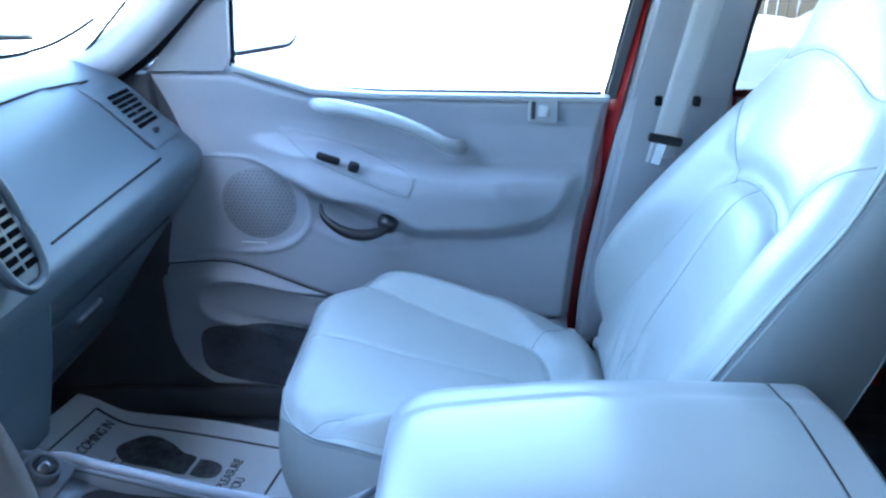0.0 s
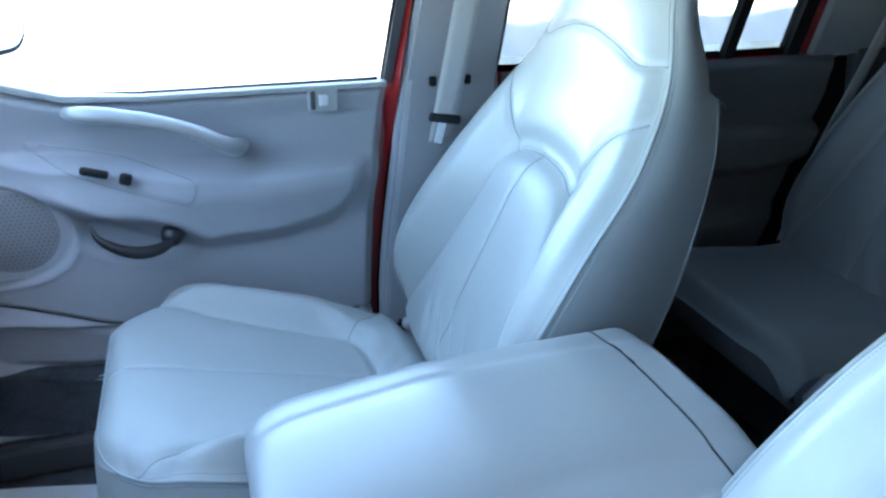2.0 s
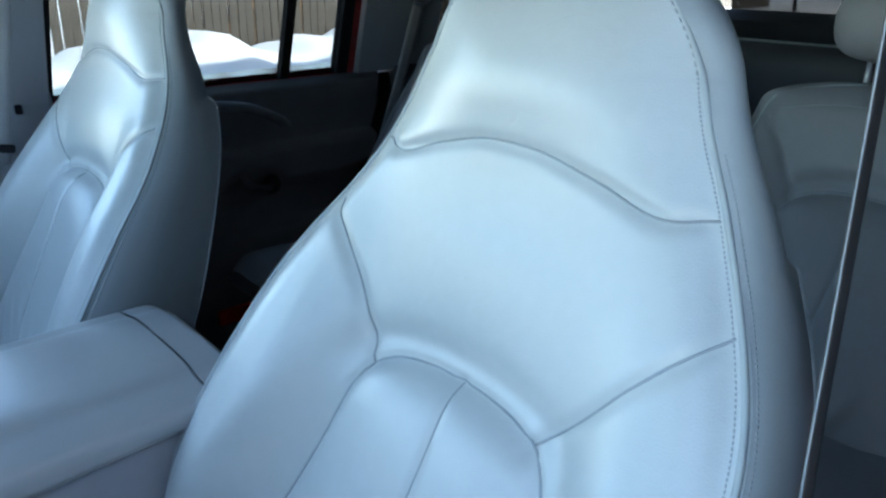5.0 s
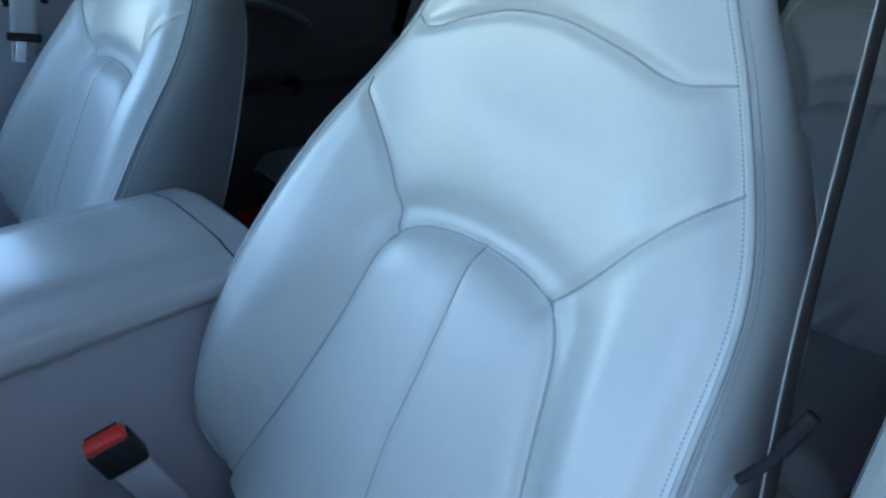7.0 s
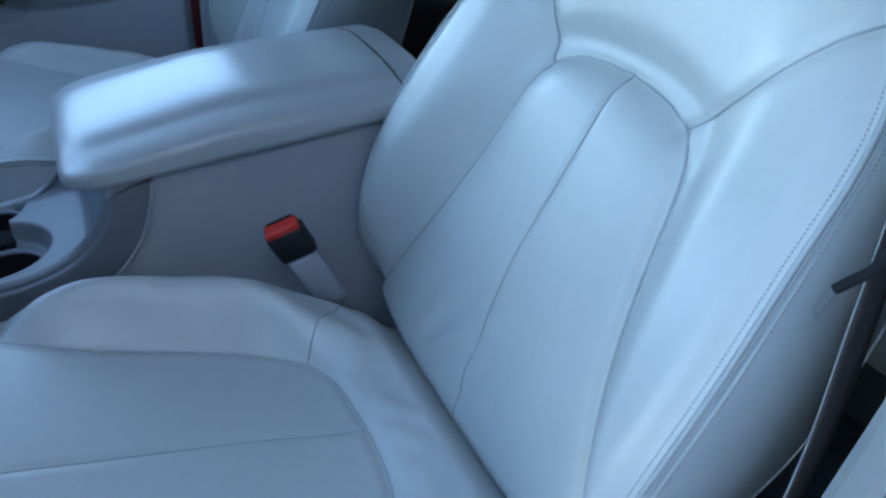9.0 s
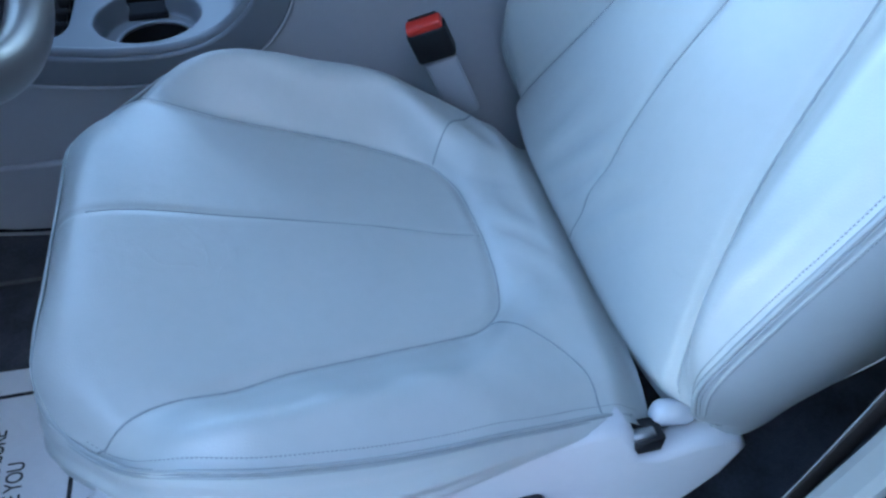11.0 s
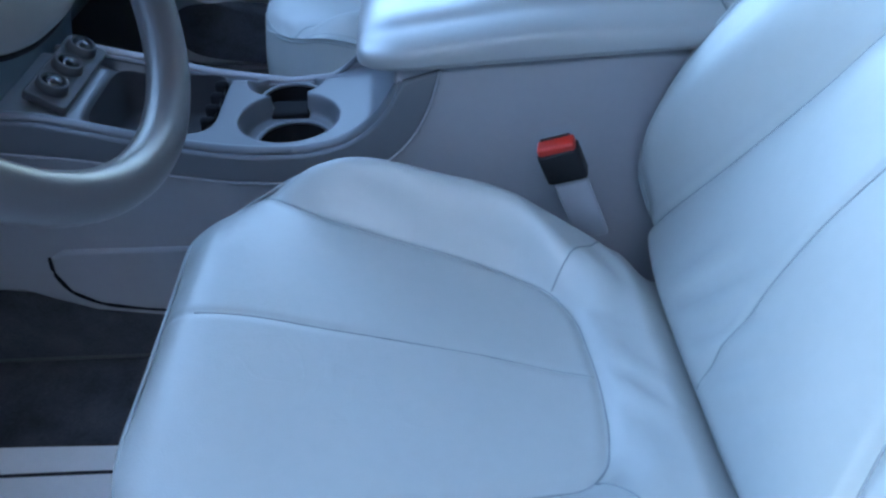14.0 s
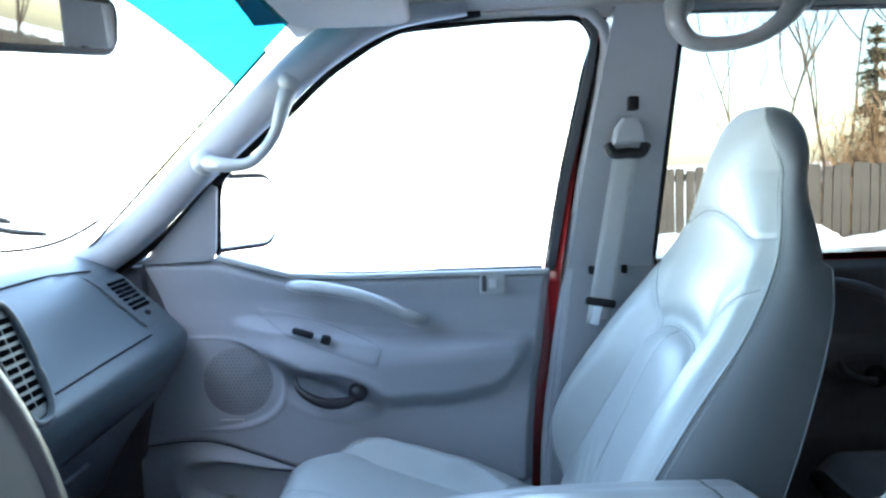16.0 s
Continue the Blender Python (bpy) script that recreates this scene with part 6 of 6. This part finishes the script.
for x in (0.196, 0.262):
    part("anchor_slot", prism(rounded(x - 0.006, x + 0.006, 0.789, 0.806, 0.003), "y", 1.203, 1.215, 0.001, 1), RUBBER, pb)

# driver's belt, seen on edge by the door opening
DB = [(0.336, -0.241, 1.10), (0.297, -0.260, 0.90), (0.277, -0.270, 0.80), (0.258, -0.284, 0.70), (0.237, -0.300, 0.60), (0.205, -0.308, 0.45), (0.175, -0.310, 0.30), (0.150, -0.310, 0.13)]
dbelt = belt("dark brown seat belt hanging beside the driver's seat", DB, (0.97, 0.22, 0.0), WEBBING_DARK)
part("edge_stitching", tube(spline([(x - 0.0232, y - 0.0055, z) for x, y, z in DB], 60), 0.0005, 6), STITCH, dbelt, "pale stitched edge")
lp = part("latch_plate", tube(spline([(0.2303, -0.2757, 0.715), (0.2339, -0.2834, 0.727), (0.236, -0.288, 0.734), (0.2416, -0.2924, 0.7476), (0.25, -0.299, 0.768)], 24), 0.0036, 8), RUBBER, dbelt, "black latch plate on the belt")
part("latch_grip", tube(spline([(0.2395, -0.2907, 0.7425), (0.2444, -0.2946, 0.7544), (0.25, -0.299, 0.768)], 12), 0.0048, 8), RUBBER, lp)
part("latch_tongue", ribbon([(0.23, -0.275, 0.714), (0.229, -0.27, 0.69)], (0.2, 0.6, 0.7), 0.005), STEEL, lp)

# rear belt with its bright ring
rb = belt("grey rear seat belt hanging from its ring", [(1.19, 1.135, 0.98), (1.15, 1.160, 0.80), (1.08, 1.175, 0.58), (1.03, 1.170, 0.40)], (1, 0.1, 0.35), WEBBING)
part("guide_ring", tube(spline([(1.165, 1.13, 0.975), (1.19, 1.126, 0.967), (1.215, 1.13, 0.978)], 12), 0.008, 8), CHROME, rb, "bright steel guide ring")
part("upper_strap", ribbon([(1.19, 1.135, 0.985), (1.195, 1.11, 1.20)], (1, 0.1, 0.1), 0.047), WEBBING, rb)
loose = belt("slack grey belt webbing folded on the rear seat", [(1.05, 1.12, 0.46), (1.02, 1.10, 0.52), (1.05, 1.09, 0.56), (1.09, 1.10, 0.50), (1.06, 1.08, 0.45)], (0.3, 1, 0.2), WEBBING)

# ---- overhead ----
def grab(name, label, pts, r):
    g = thing("grab_handle", label, "grab handle")
    q = spline(pts, 60)
    part("bow", tube(q, knots(np.linspace(0, 1, 60), [(0, r * 1.5), (0.14, r * 1.25), (0.3, r), (0.7, r), (0.86, r * 1.25), (1, r * 1.5)]), 14), VINYL, g)
    for p in (q[0], q[-1]):
        part("mount", lathe([(0.0, 0.022), (0.016, 0.020), (0.024, 0.008), (0.026, -0.01)], 20, pose(*p, 90)), VINYL, g, "rounded mount of the handle")
    return g


grab("pillar", "pale grey plastic grab handle on the windscreen pillar", [(-0.545, 1.125, 1.035), (-0.510, 1.095, 1.030), (-0.455, 1.085, 1.030), (-0.400, 1.080, 1.085), (-0.385, 1.080, 1.130), (-0.370, 1.090, 1.175)], 0.012)
grab("roof", "grey plastic grab handle under the roof rail", [(0.325, 1.06, 1.285), (0.315, 1.045, 1.255), (0.335, 1.038, 1.222), (0.40, 1.035, 1.212), (0.46, 1.035, 1.226), (0.51, 1.040, 1.262), (0.535, 1.06, 1.290)], 0.014)

visor = thing("sun_visor", "pale beige sun visor folded against the headliner", "sun visor")
part("panel", prism(rounded(-0.345, -0.145, 0.60, 1.00, 0.05), "z", 1.250, 1.272, 0.008, 3), HEADLINER, visor)
part("hinge_arm", tube([(-0.325, 1.045, 1.278), (-0.325, 0.96, 1.264)], 0.006, 8), BLACK, visor)

mirror = thing("rear_view_mirror", "black rear-view mirror below the windscreen header", "mirror")
mirror.matrix_basis = pose(-0.475, 0.428, 1.162, 6, 8, -12)
part("housing", prism(rounded(-0.122, 0.122, -0.032, 0.032, 0.022), "x", -0.030, -0.002, 0.008, 3), BLACK, mirror)
part("mirror_glass", prism(rounded(-0.113, 0.113, -0.023, 0.023, 0.016), "x", -0.003, 0.0005, 0.0), MIRROR, mirror, "silvered mirror glass")
part("stem", tube([(-0.03, 0, 0.02), (-0.06, 0, 0.10), (-0.05, 0, 0.16)], 0.010, 10), BLACK, mirror)

outer = thing("wing_mirror", "door mirror seen through the passenger glass", "mirror")
outer.matrix_basis = pose(-0.56, 1.42, 0.925, 0, 0, -32)
part("housing", prism(rounded(-0.115, 0.115, -0.088, 0.088, 0.05), "x", -0.07, 0.004, 0.010, 3), RUBBER, outer, "black mirror housing")
part("mirror_glass", prism(rounded(-0.103, 0.103, -0.076, 0.076, 0.042), "x", 0.0005, 0.0048, 0.0), MIRROR, outer, "silvered mirror glass")
part("arm", box(-0.03, -0.12, -0.06, 0.05, 0.12, 0.04, 0.012), BLACK, outer)

# ---- paper mats ----
def words(text, size, at, mat, parent, name="lettering"):
    c = bpy.data.curves.new(name, "FONT")
    c.body, c.size, c.align_x, c.align_y = text, size, "LEFT", "BOTTOM"
    c.extrude = 0.0003
    c.space_character = 0.92
    ob = new(name, c)
    dg = bpy.context.evaluated_depsgraph_get()
    me = bpy.data.meshes.new_from_object(ob.evaluated_get(dg))
    bpy.data.objects.remove(ob)
    bpy.data.curves.remove(c)
    o = part(name, me, mat, parent)
    o.matrix_basis = at
    return o


def paper_mat(label, at, seed):
    """A printed paper floor mat; local x to the driver's right as he sits, y forward."""
    g = thing("paper_floor_mat", label, "floor mat", group="paper mats")
    g.matrix_basis = at
    w, h = 0.186, 0.276

    def lift(x, y):
        return 0.004 + 0.003 * np.sin(13 * x + seed) * np.sin(11 * y + 2 * seed) + 0.010 * smooth(0.8 * w, w, np.abs(x)) * (0.5 + 0.5 * np.sin(9 * y + seed)) + 0.05 * smooth(0.10, 0.27, y) ** 2
    xs, ys = np.linspace(-w, w, 50), np.linspace(-h, h, 60)
    X, Y = np.meshgrid(xs, ys, indexing="ij")
    sheet = part("sheet", grid_mesh("sheet", np.stack([X, Y, lift(X, Y)], -1)), PAPER, g, "white creased paper")

    def strip(pts, wd, mat, name):
        p = spline(pts, 40) if len(pts) > 2 else np.linspace(pts[0], pts[1], 40)
        q = np.stack([p[:, 0], p[:, 1], lift(p[:, 0], p[:, 1]) + 0.0012], 1)
        d = np.gradient(q, axis=0)
        s = np.stack([-d[:, 1], d[:, 0], 0 * d[:, 0]], 1)
        part(name, ribbon(q, s, wd, 0.0006), mat, sheet)
    bw, bh = w - 0.040, h - 0.055
    for a, b in (((-bw, -bh), (bw, -bh)), ((bw, -bh), (bw, bh)), ((bw, bh), (-bw, bh)), ((-bw, bh), (-bw, -bh))):
        strip([np.array(a), np.array(b)], 0.005, INK, "border_line")

    def text(s, size, x0, x1, y):
        """A line of print from x0 to x1."""
        o = words(s, size, Matrix(), INK, sheet)
        wdt = max(v.co.x for v in o.data.vertices)
        for v in o.data.vertices:
            vx, vy = x0 + v.co.x * (x1 - x0) / wdt, v.co.y + y
            v.co = (vx, vy, float(lift(np.array(vx), np.array(vy))) + 0.0015 + v.co.z)
    text("THANK YOU FOR COMING IN", 0.028, -0.128, 0.132, 0.166)
    text("IT HAS BEEN A PLEASURE", 0.028, -0.121, 0.093, -0.145)
    text("TO SERVE YOU", 0.028, -0.079, 0.044, -0.172)

    def print_of(nm, k, table):
        """A filled print from a table of (forward, middle, half width)."""
        ys = np.linspace(table[0][0], table[-1][0], 26)
        mid, half = knots(ys, [(a, b) for a, b, c in table]), knots(ys, [(a, c) for a, b, c in table])
        e = (ys - ys[0]) / (ys[-1] - ys[0])
        if nm == "sole_print":
            half = half * np.sqrt(np.clip(np.minimum((e + 0.10) / 0.22, (1.004 - e) / 0.22), 0, 1))
        U = np.linspace(-1, 1, 9)
        PX = k * mid[:, None] + half[:, None] * U[None]
        PY = np.repeat(ys[:, None], 9, 1)
        part(nm, grid_mesh(nm, np.stack([PX, PY, lift(PX, PY) + 0.0016], -1), flip=True), INK_GREY, sheet, "dark shoe sole print")
    for k in (-1, 1):
        print_of("sole_print", k, [(-0.046, 0.056, 0.036), (-0.02, 0.058, 0.028), (0.02, 0.070, 0.036), (0.06, 0.077, 0.043), (0.095, 0.078, 0.042), (0.127, 0.074, 0.036)])
        print_of("heel_print", k, [(-0.110, 0.052, 0.003), (-0.107, 0.052, 0.012), (-0.098, 0.052, 0.020), (-0.080, 0.053, 0.0245), (-0.064, 0.054, 0.024), (-0.054, 0.055, 0.022)])
    for y, half in ((0.113, 0.046), (0.091, 0.039), (0.068, 0.027), (0.012, 0.008), (-0.004, 0.019), (-0.050, 0.009), (-0.063, 0.012), (-0.076, 0.014)):
        strip([np.array((-half, y)), np.array((half, y))], 0.0035, INK_GREY, "small_print")
    return g


paper_mat("white printed paper mat with shoe prints in the driver's footwell", pose(-0.696, -0.005, FLOOR, 0, 0, 90), 1.0)
paper_mat("white printed paper mat with shoe prints in the passenger footwell", pose(-0.718, 0.990, FLOOR, 0, 0, 80), 2.3)

# ---- outside ----
def snow_height(x, y):
    return -0.55 + 0.02 * np.sin(0.9 * x) * np.sin(0.7 * y) + 0.95 * smooth(6.0, 7.6, y) * smooth(9.4, 8.4, y) * (0.75 + 0.10 * np.sin(2.3 * x) + 0.07 * np.sin(5.1 * x + 1)) \
        + 0.3 * smooth(9, 30, y) + 0.03 * np.sin(11 * x + 3 * y) * smooth(6.2, 7.4, y) * smooth(9.2, 8.6, y)


gx = np.concatenate([np.linspace(-200, -8, 16)[:-1], np.linspace(-8, 16, 240), np.linspace(16, 200, 16)[1:]])
gy = np.concatenate([np.linspace(-200, -3, 12)[:-1], np.linspace(-3, 11, 90), np.linspace(11, 200, 20)[1:]])
GX, GY = np.meshgrid(gx, gy, indexing="ij")
ground = part("ground", grid_mesh("ground", np.stack([GX, GY, snow_height(GX, GY)], -1), flip=True), SNOW)
tagged(ground, "bright snow-covered ground with a ploughed bank", "snow", kind="structure")


# two unseen walls, added to hold sun and sky off the driver's side
building = part("building_wall", prism([(-4.0, -3.6), (-4.0, -3.2), (0.45, -3.2), (0.45, -3.6)], "z", -0.6, 3.45, 0.02), WALL)
tagged(building, "plain dark building wall beyond the open driver's door", "building", kind="structure")
rear_shade = part("building_wing", prism([(0.455, -3.6), (0.455, -1.0), (22, -1.0), (22, -3.6)], "z", -0.6, 5.8, 0.02), WALL)
tagged(rear_shade, "taller dark wing of the building beside the rear of the car", "building", kind="structure")

fence = thing("fence", "weathered grey wooden board fence behind the snow bank", "fence")
rng = random.Random(5)
board_mesh = []
for i in range(6):
    h = 1.42 + 0.05 * (i / 5)
    board_mesh.append(prism([(-0.052, 0), (0.052, 0), (0.052, h - 0.012), (0.042, h), (-0.042, h), (-0.052, h - 0.012)], "y", -0.011, 0.011, 0.003, 1))
board_mesh = [part("board", b, WOOD_OLD, fence).data for b in board_mesh]
for o in [o for o in fence.children]:
    bpy.data.objects.remove(o)
for i in range(140):
    b = new("board", rng.choice(board_mesh))
    b.parent = fence
    b.matrix_basis = pose(2.5 + 0.120 * i, 9.0 + rng.uniform(-0.010, 0.010), -0.53 + rng.uniform(-0.02, 0.02), 0, rng.uniform(-0.7, 0.7), 0)
for z in (0.0, 0.80):
    part("rail", box(10.9, 9.04, z, 16.8, 0.05, 0.09, 0.005, 1), WOOD_OLD, fence)


def tree(x, y, h, seed, label):
    """A bare winter tree: trunk, limbs, twigs."""
    t = thing("tree", label, "tree", group="bare trees", at=(x, y, -0.5))
    r = random.Random(seed)
    v, f = [], []

    def limb(p, d, length, rad, depth):
        n = 6
        pts = [Vector(p)]
        d = Vector(d).normalized()
        for i in range(n):
            d = (d + Vector((r.uniform(-.18, .18), r.uniform(-.18, .18), r.uniform(-.05, .14)))).normalized()
            pts.append(pts[-1] + d * length / n)
        o = len(v)
        k = 6 if depth < 2 else 4
        for i, q in enumerate(pts):
            rr = rad * (1 - 0.7 * i / n)
            for j in range(k):
                a = 2 * math.pi * j / k
                v.append((q.x + rr * math.cos(a), q.y + rr * math.sin(a), q.z))
        for i in range(n):
            for j in range(k):
                f.append((o + i * k + j, o + i * k + (j + 1) % k, o + (i + 1) * k + (j + 1) % k, o + (i + 1) * k + j))
        if depth < 4:
            for _ in range(5 if depth == 0 else 4):
                i = r.randint(2, n)
                nd = (d + Vector((r.uniform(-1, 1), r.uniform(-1, 1), r.uniform(0.0, 0.7)))).normalized()
                limb(pts[i], nd, length * r.uniform(0.45, 0.65), rad * 0.45, depth + 1)
    limb((0, 0, 0), (0.05, 0, 1), h * 0.55, h * 0.006, 0)
    cut = 7 * 6
    part("trunk", mesh_of("trunk", v[:cut], [q for q in f if max(q) < cut]), BARK, t, "slim brown trunk")
    part("crown", mesh_of("crown", [p for p in v[cut:]], [tuple(i - cut for i in q) for q in f if min(q) >= cut]), BARK, t, "bare branches and twigs")
    return t


for i, (x, y, h) in enumerate([(5.3, 13.0, 6.0), (6.2, 14.0, 7.0), (7.1, 13.5, 6.5), (7.9, 15.0, 8.0), (8.8, 14.0, 7.0), (10.0, 12.5, 8), (12.5, 10.5, 8), (14.0, 6.0, 7.0), (15.5, 2.5, 8.0), (13.5, -1.0, 7)]):
    tree(x, y, h, 40 + i, "bare leafless tree beyond the fence")


def bush(x, y, w, h, seed):
    t = thing("shrub", "tan dry shrub with thin twigs", "shrub", group="dry shrubs", at=(x, y, -0.5))
    r = np.random.RandomState(seed)
    v, f = [], []
    for _ in range(1800):
        a, q = r.uniform(0, 2 * math.pi), r.uniform(0, 1) ** 0.5
        bx, by = 0.5 * w * q * math.cos(a), 0.35 * w * q * math.sin(a)
        hh = h * r.uniform(0.35, 1.0) * (1 - 0.5 * q * q)
        z0 = r.uniform(0.0, 0.85) * hh
        dx, dy, dz = r.uniform(-.16, .16) * h, r.uniform(-.12, .12) * h, r.uniform(0.02, 0.22) * h
        o = len(v)
        t0 = r.uniform(0.005, 0.014)
        v += [(bx - t0, by, z0), (bx + t0, by + t0, z0), (bx + dx, by + dy, z0 + dz)]
        f.append((o, o + 1, o + 2))
    part("twigs", mesh_of("twigs", v, f, True), BRUSH, t)
    return t


for i, (x, y, w, h) in enumerate([(6.6, 12.0, 1.6, 3.3), (7.5, 12.3, 1.8, 3.9), (8.6, 12.5, 2.2, 4.2), (5.6, 12.5, 1.2, 2.2), (10.4, 11.6, 3.0, 3.4), (12.5, 8.5, 4, 2.6), (14, 5, 4.5, 2.6), (14.5, 1.5, 4.5, 2.8), (14, -2, 4, 2.6)]):
    bush(x, y, w, h, 70 + i)


def evergreen(x, y, h, w, seed):
    """A ragged conifer: tapered trunk and whorls of drooping needle sprays."""
    t = thing("evergreen_tree", "dark green ragged evergreen tree beyond the fence", "tree", at=(x, y, -0.5))
    r = np.random.RandomState(seed)
    part("trunk", tube([(0, 0, 0), (0.03, 0.02, 0.5 * h), (0.0, 0.0, h)], [0.11, 0.07, 0.015], 8), BARK, t, "straight brown trunk")
    v, f = [], []
    for _ in range(95):
        z = h * r.uniform(0.10, 0.98)
        reach = 0.5 * w * (1.05 - z / h) * r.uniform(0.55, 1.1)
        a = r.uniform(0, 2 * math.pi)
        for q in np.linspace(0.15, 1.0, 14):
            bx, by, bz = reach * q * math.cos(a), reach * q * math.sin(a), z - 0.20 * reach * q * q
            for _ in range(3):
                o = len(v)
                d = r.uniform(-1, 1, 3) * np.array([0.15, 0.15, 0.10])
                n = r.uniform(-1, 1, 3) * 0.025
                v += [(bx - n[0], by - n[1], bz - n[2]), (bx + n[0], by + n[1], bz + n[2]), (bx + d[0], by + d[1], bz + d[2])]
                f.append((o, o + 1, o + 2))
    part("crown", mesh_of("crown", v, f, True), NEEDLES, t, "sprays of dark needles")
    return t


evergreen(7.85, 13.6, 3.9, 1.8, 11)
